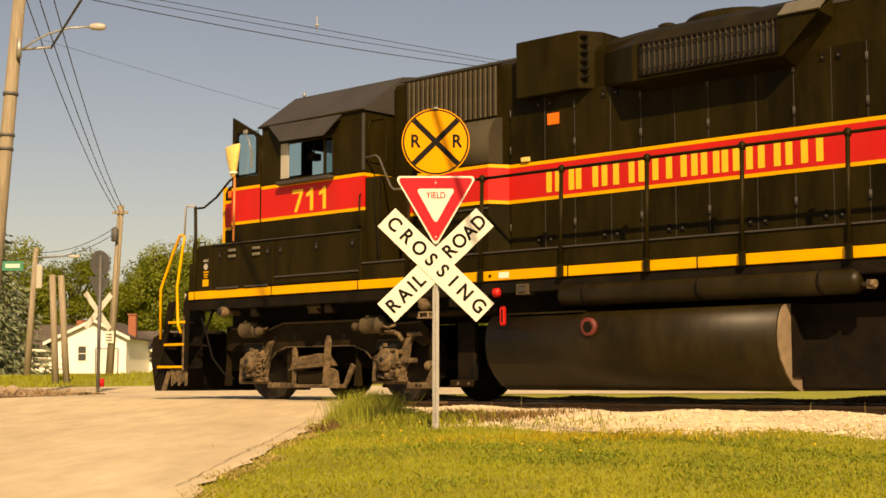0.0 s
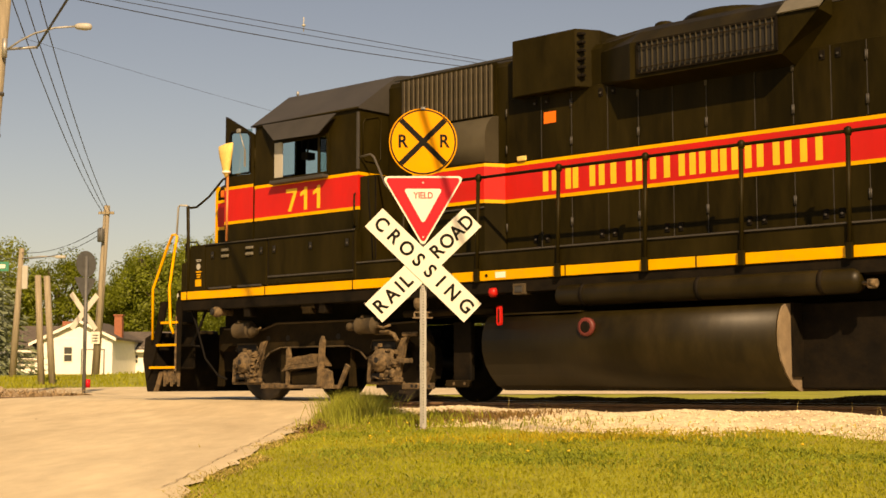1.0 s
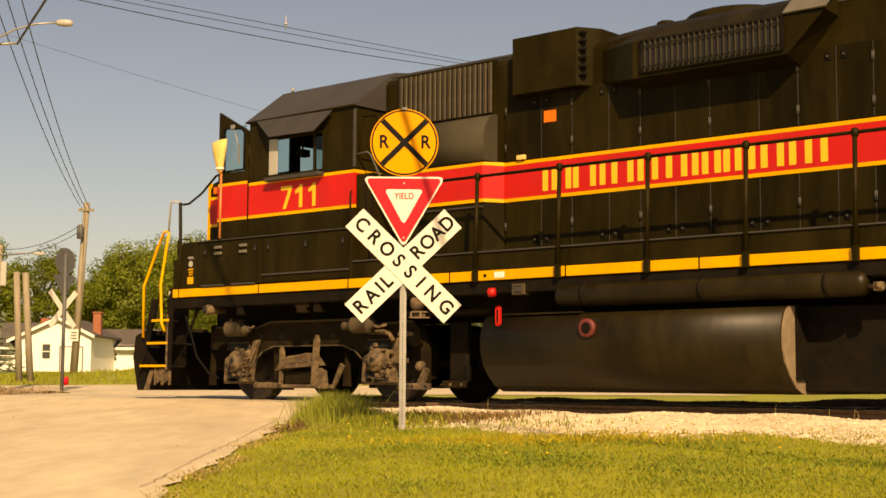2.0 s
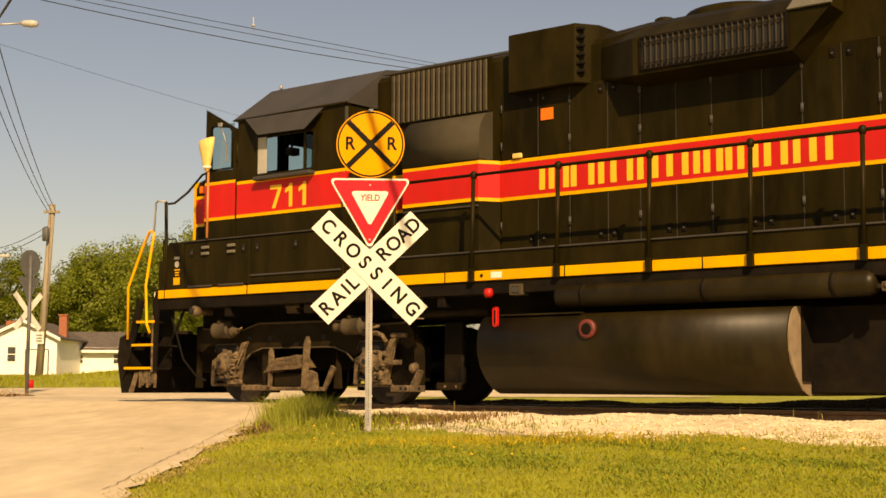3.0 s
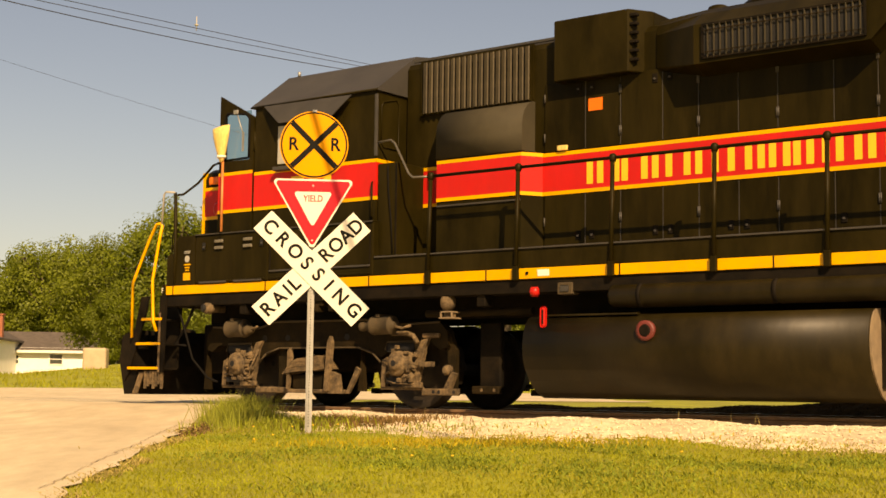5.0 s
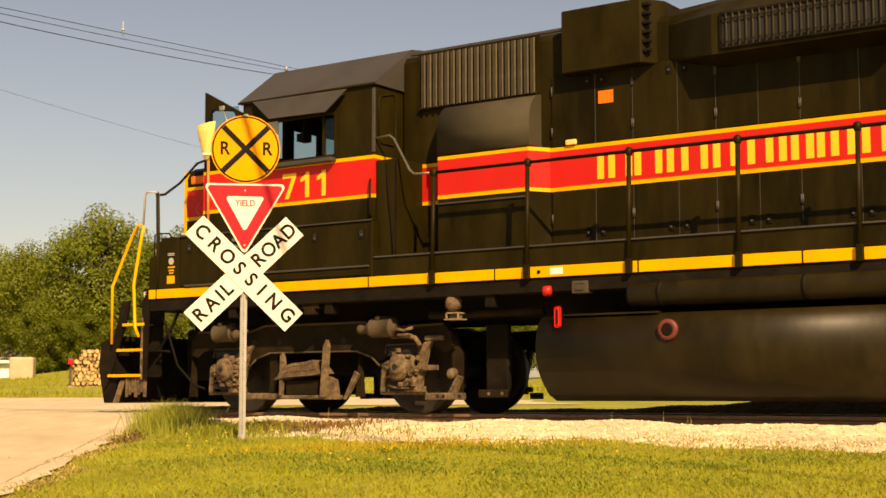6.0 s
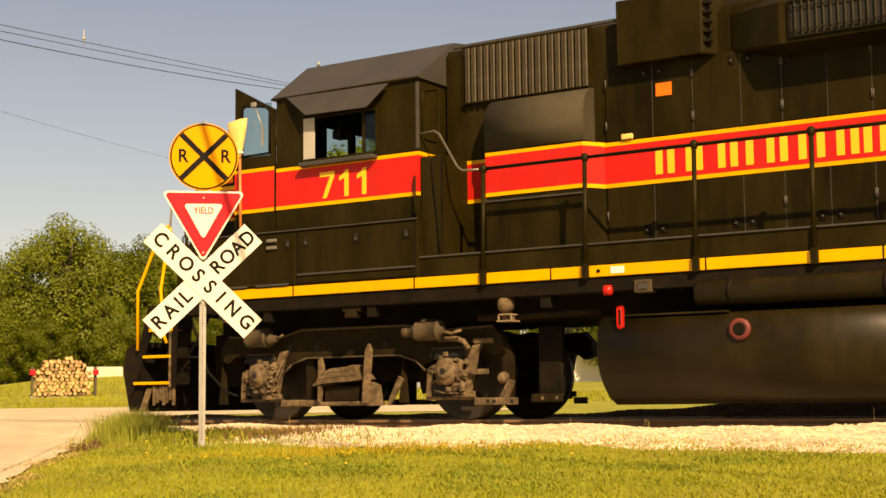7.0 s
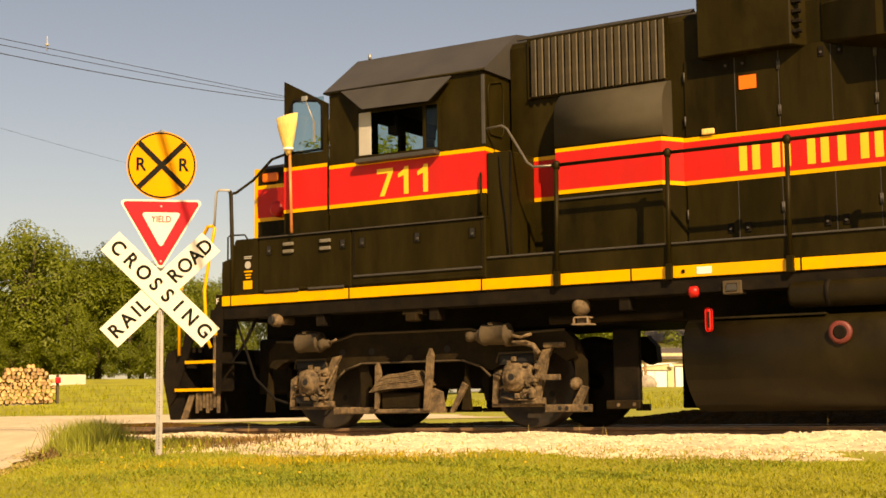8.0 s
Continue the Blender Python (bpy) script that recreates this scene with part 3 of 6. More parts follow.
def crossing_sign():
    s = thing("crossing_sign", "railroad crossbuck with yield and round advance sign on a steel post", "road sign", m=pose(-.072, 12.68, -.165, 0, 0, 0))
    part("post", u_post(2.88), M_STEEL, s, "perforated galvanised post")
    holes = bmesh.new()
    for i in range(52):
        box(holes, -.0035, .0035, -.0335, -.0290, .06 + i * .0255, .066 + i * .0255 + .005)
    part("post_holes", holes, M_INK, s)
    part("footing", lathe(bmesh.new(), (0, -.02, -.02), (0, 0, 1), [(0, .09), (.025, .08), (.03, .04)], 12), M_SOIL, s, "dusty concrete footing")
    cz = 1.462
    part("crossbuck_blade", shift(blade_bm(-44.2, -.045, -.041), 0, 0, cz), M_SIGNWHITE, s, "white blade lettered along its length")
    part("crossbuck_blade", shift(blade_bm(44.2, -.053, -.049), 0, 0, cz), M_SIGNWHITE, s, "white blade lettered along its length")

    def lettering(word, ang, y, offs):
        for ch, d in zip(word, offs):
            a = radians(ang)
            text_mesh("lettering", ch, .172, M_INK, s, pose(d * math.cos(a), y, cz + d * math.sin(a), 90) @ pose(0, 0, 0, 0, 0, ang), .0008, .95, bold=.0045)
    lettering("CROSSING", -44.2, -.0545, [-.522, -.365, -.21, -.062, .082, .215, .36, .53])
    lettering("RAIL", 44.2, -.0465, [-.53, -.39, -.285, -.205])
    lettering("ROAD", 44.2, -.0465, [.175, .305, .425, .545])
    zt, zp = 2.264, 1.622
    part("yield_border", prism(bmesh.new(), round_tri(.742, zt, zp, .03), "y", -.064, -.060), M_SIGNWHITE, s, "white border of the yield sign")
    part("yield_plate", prism(bmesh.new(), round_tri(.692, zt - .016, zp + .03, .024), "y", -.0665, -.0645), M_SIGNRED, s, "red triangular plate")
    part("yield_centre", prism(bmesh.new(), round_tri(.352, zt - .115, zp + .205, .02), "y", -.069, -.067), M_SIGNWHITE, s, "white inner triangle")
    text_mesh("lettering", "YIELD", .082, M_SIGNRED, s, pose(.002, -.0697, zt - .178, 90), .0006, .82, bold=.0015)
    for z in (zt - .06, zp + .09):
        part("bolt", cyl(bmesh.new(), (0, -.066, z), (0, -.074, z), .009, 8), M_STEEL, s)
    rc, R = 2.580, .308
    part("round_rim", ngon(bmesh.new(), 0, rc, R, -.040, -.037), M_SIGNYEL, s, "yellow edge of the disc")
    part("round_border", ngon(bmesh.new(), 0, rc, R - .010, -.0425, -.0405), M_INK, s, "black ring")
    part("round_plate", ngon(bmesh.new(), 0, rc, R - .024, -.045, -.043), M_SIGNYEL, s, "yellow disc")
    for ang, yy in ((45, -.0475), (-45, -.0480)):
        bm = bmesh.new()
        box(bm, -(R - .026), R - .026, yy, yy + .001, -.024, .024)
        bmesh.ops.rotate(bm, verts=bm.verts[:], cent=(0, 0, 0), matrix=Matrix.Rotation(radians(ang), 3, "Y"))
        part("cross_bar", shift(bm, 0, 0, rc), M_INK, s, "black diagonal bar")
    for x in (-.185, .19):
        text_mesh("lettering", "R", .165, M_INK, s, pose(x, -.0462, rc, 90), .0006, .9, bold=.004)
    part("top_clip", cube(-.02, .02, -.05, .004, rc + R - .01, rc + R + .012), M_STEEL, s)


crossing_sign()


def far_sign():
    s = thing("crossing_sign", "crossbuck and round sign seen from behind on a post", "road sign", m=pose(-8.53, 35.0, gz(-8.53, 35.0), 0, 0, 57))
    part("post", cyl(bmesh.new(), (0, 0, -.3), (0, 0, 3.4), .045, 8), M_SIGNBACK, s)
    part("round_plate", ngon(bmesh.new(), .02, 3.2, .33, .03, .034, 28), M_SIGNBACK, s, "dull grey back of a disc")
    part("lower_plate", prism(bmesh.new(), round_tri(.74, 2.86, 2.25, .03), "y", .03, .034), M_SIGNBACK, s, "dull back of a triangular plate")
    for a in (46, -46):
        part("crossbuck_blade", shift(blade_bm(a, .05 + a * .0003, .054 + a * .0003, 1.2, .15), 0, 0, 2.02), M_SIGNWHITE, s, "weathered white blade")
    part("base_reflector", cyl(bmesh.new(), (.12, 0, .15), (.12, 0, .35), .07, 8), M_SIGNRED, s, "small red marker")


far_sign()


# ---- locomotive: x to its rear, y across it from the near side, z above the rails ----
W = 3.11
loco = thing("locomotive", "black diesel locomotive with red and yellow stripes, handrails and long hood", "locomotive")


def lp(name, bm, m, label="", parent=None):
    return part(name, bm, m, parent or loco, label)


def mirror_y(bm):
    """Adds the same on the far side."""
    g = bmesh.ops.duplicate(bm, geom=bm.verts[:] + bm.edges[:] + bm.faces[:])["geom"]
    for v in g:
        if isinstance(v, bmesh.types.BMVert):
            v.co.y = W - v.co.y
    return bm


END = 14.6
# underframe, deck, sills
lp("underframe", cube(-.9, END, .80, W - .80, 1.08, 1.45, .02), M_UNDER, "grimy fishbelly underframe")
lp("side_sill", mirror_y(cube(-.93, END, .02, .30, 1.30, 1.452, .008)), M_UNDER, "black beam below the yellow band")
lp("deck", cube(-.93, END, .012, W - .012, 1.575, 1.80, .006), M_BLACK, "black walkway deck")
for y0, y1 in ((-.004, .05), (W - .05, W + .004)):
    lp("yellow_band", cube(-.93, END, y0, y1, 1.456, 1.572, .004), M_YEL, "yellow band along the sill")
for i in range(9):
    lp("sill_joint", cube(-.8 + i * 1.72, -.785 + i * 1.72, -.007, .0, 1.452, 1.58), M_UNDER)
# lighter strip: wear plus the deck edge's highlight put into colour
lp("kick_rail", cube(2.72, END, -.008, .012, 1.788, 1.806, .003), M_ROOF, "pale walkway edge, worn, with its highlight painted on")
text_mesh("lettering", "F", .10, M_WHITE, loco, pose(-.995, -.008, 1.515, 90), .001)
lp("end_plate", cube(-1.05, -.935, .02, W - .02, 1.30, 1.60, .01), M_BLACK, "black end of the platform")
# side boxes under the cab
for x0, x1 in ((-.375, .955), (.965, 2.70)):
    lp("battery_box", cube(x0, x1, .0, .34, 1.585, 2.225, .012), M_DOOR, "black battery box with latched lid")
    lp("box_lid", cube(x0 - .005, x1, -.012, .36, 2.226, 2.245, .006), M_BLACK)
    lp("lower_ledge", cube(x0 + .03, x1 - .03, -.014, .0, 1.600, 1.622, .004), M_BLACK)
    lp("lid_edge", cube(x0, x1, -.022, -.012, 2.224, 2.238, .003), M_ROOF, "worn bright lid edge")
    if x0 > 0:
        lp("door_sill", cube(x0 + .03, x1 - .04, -.020, .0, 1.690, 1.712, .004), M_ROOF, "worn sill strip of the box door")
        lp("door_edge", cube(x0 + .03, x0 + .042, -.006, .0, 1.712, 2.20), M_UNDER)
        lp("door_edge", cube(x1 - .05, x1 - .038, -.006, .0, 1.712, 2.20), M_UNDER)
    else:
        for xs in (x0 + .10, x0 + .74):
            lp("kick_plate", cube(xs, xs + .50, -.026, .0, 1.585, 1.610, .004), M_ROOF, "thin worn toe plate")
lp("end_box", prism(bmesh.new(), [(-.93, 1.575), (-.385, 1.575), (-.385, 2.235), (-.72, 2.235), (-.80, 2.02), (-.93, 1.98)], "y", .0, .34), M_BLACK, "black corner box at the platform end")
lp("deck_front", cube(-.9, 2.7, .345, W - .345, 1.80, 2.22), M_BLACK)
for x in (.09, .62):
    for k in range(2):
        lp("louvre", cube(x - .09, x + .06, -.03, .0, 2.11 - .085 * k, 2.15 - .085 * k, .008), M_LOUVRE, "small bright-edged pressed louvre")
for x in (-.22, .84, 1.11, 1.84, 2.54):
    lp("latch_frame", box(box(cube(x - .045, x - .033, -.007, .0, 2.02, 2.13), x + .033, x + .045, -.007, .0, 2.02, 2.13), x - .033, x + .033, -.007, .0, 2.02, 2.03), M_DOOR)
    lp("latch", cube(x - .031, x + .031, -.004, .0, 2.032, 2.125, .003), M_DARK)
    lp("latch_pin", cyl(bmesh.new(), (x + .012, -.022, 2.065), (x + .012, -.006, 2.065), .015, 8), M_ROOF)
lp("notice_plate", cube(-.60, -.47, -.006, .0, 1.64, 1.74), M_YEL, "yellow notice plate")
for z, w in ((1.80, .09), (1.84, .12), (1.765, .07)):
    lp("notice_bar", cube(-.53 - w / 2, -.53 + w / 2, -.005, .0, z, z + .018), M_YEL)
for z in (2.00, 2.02):
    lp("emblem_bar", cube(-.59, -.48, -.005, .0, z, z + .01), M_GREYPANEL)
lp("emblem", lathe(bmesh.new(), (-.535, -.004, 1.925), (0, 1, 0), [(0, .045), (.004, .045)], 20), M_GREYPANEL, "small round grey emblem")

# cab, hollow, with real openings
CX0, CX1, CY0 = .60, 2.66, .08
CY1 = W - CY0


def cab_side(y0, y1):
    bm = bmesh.new()
    prism(bm, [(CX0, 2.22), (CX1, 2.22), (CX1, 3.06), (CX0, 3.06)], "y", y0, y1)
    box(bm, CX0, 1.02, y0, y1, 3.06, 3.56)
    box(bm, 2.09, CX1, y0, y1, 3.06, 3.56)
    box(bm, CX0, CX1, y0, y1, 3.56, 3.84)
    return bm


lp("cab_side", cab_side(CY0, CY0 + .05), M_BLACK, "black cab side with window opening")
lp("cab_side", cab_side(CY1 - .05, CY1), M_BLACK)
bm = bmesh.new()
for y0, y1, z0, z1 in ((.13, W - .13, 2.22, 3.08), (.13, .22, 3.08, 3.84), (.82, 1.0, 3.08, 3.84), (W - 1.0, W - .82, 3.08, 3.84), (W - .22, W - .13, 3.08, 3.84), (.13, W - .13, 3.80, 3.84), (1.5, 1.61, 3.08, 3.84)):
    box(bm, CX0, CX0 + .05, y0, y1, z0, z1)
lp("cab_front", bm, M_BLACK)
bm = bmesh.new()
for y0, y1, z0, z1 in ((.13, W - .13, 2.22, 3.84),):
    box(bm, CX1 - .05, CX1, y0, y1, z0, z1)
lp("cab_rear", bm, M_BLACK, "black cab rear wall")
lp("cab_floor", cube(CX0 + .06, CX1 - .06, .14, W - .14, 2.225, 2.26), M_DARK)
roof_pts = [(CY0 - .02, 3.842), (CY0 - .02, 3.87), (.79, 4.39), (1.05, 4.43), (W - 1.05, 4.43), (W - .79, 4.39), (W - CY0 + .02, 3.87), (W - CY0 + .02, 3.842)]
bm = bmesh.new()
prism(bm, roof_pts, "x", CX0 - .06, CX1 + .03)
for v in bm.verts:
    if v.co.z > 4.2 and v.co.x < 1:
        v.co.x -= .04
lp("cab_roof", bm, M_ROOF, "sloping grey-black cab roof")
lp("roof_pipe", cyl(bmesh.new(), (.66, .82, 4.40), (.66, .82, 4.46), .02, 8), M_STEEL)
lp("gutter", tube(bmesh.new(), [(CX0 - .06, CY0 - .03, 3.85), (CX1 + .03, CY0 - .03, 3.85)], .012, 6), M_BLACK)
bm = bmesh.new()
prism(bm, [(.80, 3.84), (2.30, 3.82), (2.06, 3.55), (1.17, 3.57)], "y", -.01, .008)
for v in bm.verts:
    v.co.y += (3.83 - v.co.z) * -.42 + .03
lp("window_awning", bm, M_ROOF, "grey metal awning over the cab window")
lp("window_frame", box(box(box(cube(1.0, 2.11, .055, .08, 3.545, 3.575), 1.0, 2.11, .055, .08, 3.035, 3.065), 1.0, 1.03, .055, .08, 3.065, 3.545), 2.08, 2.11, .055, .08, 3.065, 3.545), M_BLACK)
lp("arm_rest", cube(1.02, 2.10, -.03, .08, 2.975, 3.025, .01), M_ROOF, "black arm rest below the window")
lp("wind_wing", cube(1.035, 1.20, .05, .066, 3.07, 3.56, .004), M_GREYPANEL, "pale wind deflector at the window")
lp("window_post", cube(1.87, 1.91, .085, .115, 3.06, 3.56, .005), M_BLACK)
lp("window_glass", cube(1.91, 2.09, .095, .101, 3.06, 3.56), M_GLASS, "half-slid window pane")
lp("window_glass", cube(1.02, 2.09, W - .11, W - .104, 3.06, 3.56), M_GLASS)
for y0, y1 in ((.22, .82), (1.0, 1.5), (1.61, W - 1.0), (W - .82, W - .22)):
    lp("windshield", cube(CX0 + .02, CX0 + .026, y0, y1, 3.08, 3.80), M_GLASS, "clear windshield pane")
bm = bmesh.new()
box(bm, 1.25, 1.65, .75, 1.15, 2.26, 2.55, .03)
box(bm, 1.62, 1.72, .72, 1.18, 2.55, 3.05, .04)
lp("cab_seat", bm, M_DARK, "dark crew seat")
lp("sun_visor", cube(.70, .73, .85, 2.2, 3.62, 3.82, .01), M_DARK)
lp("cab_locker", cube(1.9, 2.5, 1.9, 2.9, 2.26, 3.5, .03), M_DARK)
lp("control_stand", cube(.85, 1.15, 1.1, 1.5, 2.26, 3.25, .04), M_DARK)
bm = bmesh.new()
tube(bm, [(1.25, .5, 3.62), (1.22, .5, 3.44), (1.3, .5, 3.40)], .015)
box(bm, 1.18, 1.30, .42, .58, 3.36, 3.46, .01)
lp("cab_lamp", bm, M_DARK)


def red_stripe(x0, x1, y, z0, z1, line=.042, parent=None):
    lp("red_stripe", cube(x0, x1, y - .004, y + .004, z0 + line, z1 - line), M_RED, "red painted stripe")
    lp("yellow_line", cube(x0, x1, y - .0055, y + .004, z1 - line, z1), M_YEL, "yellow edge line")
    lp("yellow_line", cube(x0, x1, y - .0055, y + .004, z0, z0 + line), M_YEL, "yellow edge line")


red_stripe(CX0, CX1 + .004, CY0, 2.505, 3.005)
red_stripe(CX0, CX1 + .004, W - CY0, 2.505, 3.005)
# stripe on the cab's rear wall, turned to the side
lp("red_stripe", cube(CX1 - .002, CX1 + .005, .085, .60, 2.547, 2.963), M_RED)
lp("yellow_line", cube(CX1 - .002, CX1 + .0065, .085, .60, 2.963, 3.005), M_YEL)
lp("yellow_line", cube(CX1 - .002, CX1 + .0065, .085, .60, 2.505, 2.547), M_YEL)
SEVEN = [(0, .31), (.215, .31), (.215, .262), (.10, 0), (.038, 0), (.150, .255), (0, .255)]
ONE = [(.075, 0), (.135, 0), (.135, .31), (.088, .31), (.07, .275), (.0, .235), (.0, .19), (.075, .215)]
for digit, x in ((SEVEN, 1.27), (ONE, 1.555), (ONE, 1.81)):
    lp("road_number", prism(bmesh.new(), [(x - .005 + a, 2.585 + b) for a, b in digit], "y", .0715, .0755), M_YELPALE, "yellow painted digit")

lp("rear_window", tube(bmesh.new(), [(CX1 + .008, .16, 3.22), (CX1 + .008, .16, 3.66), (CX1 + .008, .20, 3.72), (CX1 + .008, .44, 3.78), (CX1 + .008, .49, 3.72), (CX1 + .008, .49, 3.22), (CX1 + .008, .44, 3.16), (CX1 + .008, .20, 3.16), (CX1 + .008, .16, 3.22)], .010, 6), M_BLACK, "rounded window surround on the cab rear")
lp("corner_strip", cube(CX1 - .03, CX1 + .008, CY0 - .008, CY0 + .02, 3.04, 3.80, .003), M_ROOF)
lp("grab_iron", tube(bmesh.new(), [(CX1 - .05, .075, 2.72), (CX1 - .02, .03, 2.70), (CX1 - .02, .03, 2.30), (CX1 - .05, .075, 2.28)], .012, 6), M_BLACK)
# open cab door, folded forward in line with the side
door = lp("front_door", prism(bmesh.new(), [(-.055, 2.24), (.57, 2.24), (.57, 3.15), (.50, 3.19), (.05, 3.19), (.045, 3.80), (.10, 3.83), (.46, 3.77), (.505, 3.72), (.505, 3.21), (.505, 3.19), (.57, 3.15), (.57, 3.745), (-.055, 4.075)], "y", .075, .115), M_BLACK, "open black cab door with a tall window")
lp("door_glass", cube(.04, .51, .092, .097, 3.18, 3.84), M_GLASS, "clear door pane", door)
lp("red_stripe", cube(-.055, .57, .071, .076, 2.545, 3.0), M_RED, "", door)
lp("yellow_line", cube(-.055, .57, .0695, .076, 3.0, 3.042), M_YEL, "", door)
lp("yellow_line", cube(-.055, .57, .0695, .076, 2.503, 2.545), M_YEL, "", door)
lp("gasket", tube(bmesh.new(), [(.05, .07, 3.19), (.05, .07, 3.76), (.09, .07, 3.83), (.44, .07, 3.79), (.50, .07, 3.72), (.50, .07, 3.21)], .016), M_RUBBER, "", door)
lp("wiper", box(tube(bmesh.new(), [(.26, .066, 3.83), (.40, .060, 3.52)], .008), .385, .41, .05, .066, 3.30, 3.55), M_STEEL, "steel wiper arm", door)
lp("wiper_motor", cube(.22, .30, .04, .07, 3.80, 3.86, .01), M_STEEL, "", door)
for z in (2.5, 3.3):
    lp("hinge", cyl(bmesh.new(), (.585, .09, z), (.585, .09, z + .25), .016, 8), M_BLACK, "", door)

# short nose, narrower than the cab
NY0, NX0 = .66, -1.03
NY1 = W - NY0
bm = bmesh.new()
prof = [(NY0, 2.20), (NY0, 3.10), (NY0 + .05, 3.20), (NY0 + .16, 3.26), (NY1 - .16, 3.26), (NY1 - .05, 3.20), (NY1, 3.10), (NY1, 2.20)]
prism(bm, prof, "x", NX0 + .10, CX0)
prism(bm, [(NY0 + .16, 2.20), (NY0 + .16, 3.10), (NY0 + .22, 3.2), (NY1 - .22, 3.2), (NY1 - .16, 3.10), (NY1 - .16, 2.20)], "x", NX0 - .06, NX0 + .10)
lp("short_hood", bm, M_BLACK, "low black nose ahead of the cab")
lp("red_stripe", cube(NX0 + .10, .595, NY0 - .006, NY0 + .002, 2.58, 2.94), M_RED)
lp("yellow_line", cube(NX0 + .06, .595, NY0 - .0075, NY0 + .002, 2.94, 2.985), M_YEL)
lp("yellow_line", cube(NX0 + .06, .595, NY0 - .0075, NY0 + .002, 2.535, 2.58), M_YEL)
lp("yellow_line", cube(NX0 + .055, NX0 + .105, NY0 - .009, NY0 + .06, 2.22, 3.20), M_YEL, "yellow edge of the nose")
lp("gong", lathe(bmesh.new(), (-.55, NY0 - .14, 2.66), (0, 1, 0), [(0, .06), (.03, .10), (.13, .10), (.14, .06)], 16), M_RED, "round red fitting")
lp("marker_light", cube(-.84, -.60, NY0 - .03, NY0, 3.02, 3.13, .02), M_ORANGE, "orange marker light")
lp("nose_rail", tube(bmesh.new(), [(-.80, .05, 2.81), (-.98, .30, 2.86), (-.74, .34, 3.0), (-.50, .40, 3.24), (-.30, .40, 3.28), (.50, .40, 3.29)], .017), M_BLACK, "black handrail bent over the nose")

# long hood
HY0, HY1, HX0, HX1, HZ1 = .62, W - .62, 2.70, 13.9, 4.28
bm = bmesh.new()
prism(bm, [(HY0, 1.80), (HY0, 4.18), (HY0 + .05, 4.25), (HY0 + .14, HZ1), (HY1 - .14, HZ1), (HY1 - .05, 4.25), (HY1, 4.18), (HY1, 1.80)], "x", HX0, HX1)
lp("long_hood", bm, M_BLACK, "long black engine hood")
red_stripe(4.70, HX1, HY0 - .012, 2.455, 2.945)
red_stripe(2.95, 3.34, HY0, 2.44, 2.93)
lp("hood_top_line", mirror_y(cube(9.0, HX1, HY0 + .0, HY0 + .1, 4.20, 4.24)), M_ROOF)

# inertial filter grille with upright slats
lp("grille_frame", box(box(box(cube(2.92, 4.58, .60, .64, 4.215, 4.255), 2.92, 4.58, .60, .64, 3.60, 3.635), 2.92, 2.95, .60, .64, 3.635, 4.215), 4.53, 4.58, .60, .64, 3.635, 4.215), M_BLACK, "frame of the air intake")
lp("grille_back", cube(2.95, 4.53, .612, .625, 3.635, 4.215), M_DARK)
slat = None
for i in range(19):
    x = 2.99 + i * .0835
    if slat is None:
        bm = bmesh.new()
        prism(bm, [(0, .560), (.062, .535), (.074, .543), (.03, .612)], "z", 3.59, 4.22)
        o = lp("grille_slat", bm, mat("dusty_slat", (.060, .045, .022), .75, var=.35, scale=7, dirt=(.12, .09, .05), dirt_amt=.6, dirt_scale=3, rand=.2), "dusty upright slat")
        slat = o.data
    else:
        o = new("grille_slat", slat)
        o.parent = loco
    o.location = (x, 0, 0)
lp("grille_lip", cube(2.93, 4.57, .575, .62, 3.575, 3.60, .005), M_BLACK)
# rounded blower duct
bm = bmesh.new()
pts = [(.63, 3.57)] + [(.62 - .27 * math.sin(a), 3.25 + .32 * math.cos(a)) for a in arc(10, 8, 100)] + [(.35, 2.97), (.63, 2.97)]
prism(bm, pts, "x", 3.36, 4.60)
for f in bm.faces:
    f.smooth = len(f.verts) == 4
lp("blower_duct", bm, M_DUCT, "rounded black air duct")
bm = bmesh.new()
prism(bm, [(3.36, .38), (4.57, .38), (4.72, .61), (4.72, .64), (3.36, .64)], "z", 1.81, 2.96)
lp("equipment_case", bm, M_BLACK, "black equipment case on the walkway")
red_stripe(3.36, 4.57, .376, 2.455, 2.95)
for z0, z1, mm, nm in ((2.497, 2.908, M_RED, "red_stripe"), (2.908, 2.95, M_YEL, "yellow_line"), (2.455, 2.497, M_YEL, "yellow_line")):
    b2 = bmesh.new()
    prism(b2, [(4.57, .376), (4.72, .606), (4.72, .600), (4.57, .370)], "z", z0, z1)
    lp(nm, b2, mm)
lp("case_ledge", cube(3.36, 4.57, .36, .38, 2.39, 2.41, .004), M_ROOF)
lp("side_cabinet", cube(2.668, 2.97, .10, .63, 1.81, 2.94, .015), M_DOOR, "black cabinet behind the cab")
lp("cabinet_edge", cube(2.955, 2.974, .092, .102, 1.84, 2.92), M_UNDER)
lp("hose", tube(bmesh.new(), [(2.84, .085, 2.90), (2.86, .080, 2.6), (2.91, .080, 2.2), (2.93, .085, 1.84)], .008), M_RUBBER)

# tall box behind the filter
bm = bmesh.new()
prism(bm, [(4.96, .45), (5.93, .45), (6.10, .72), (6.10, W - .72), (5.93, W - .45), (4.96, W - .45)], "z", 3.725, 4.43)
bmesh.ops.bevel(bm, geom=[e for e in bm.edges], offset=.012, segments=1, affect="EDGES")
lp("filter_box", bm, M_BLACK, "square black filter housing on the roof")
for i in range(6):
    lp("box_hinge", cube(5.945, 6.03, .455, .52, 3.84 + i * .1, 3.875 + i * .1, .006), M_UNDER)

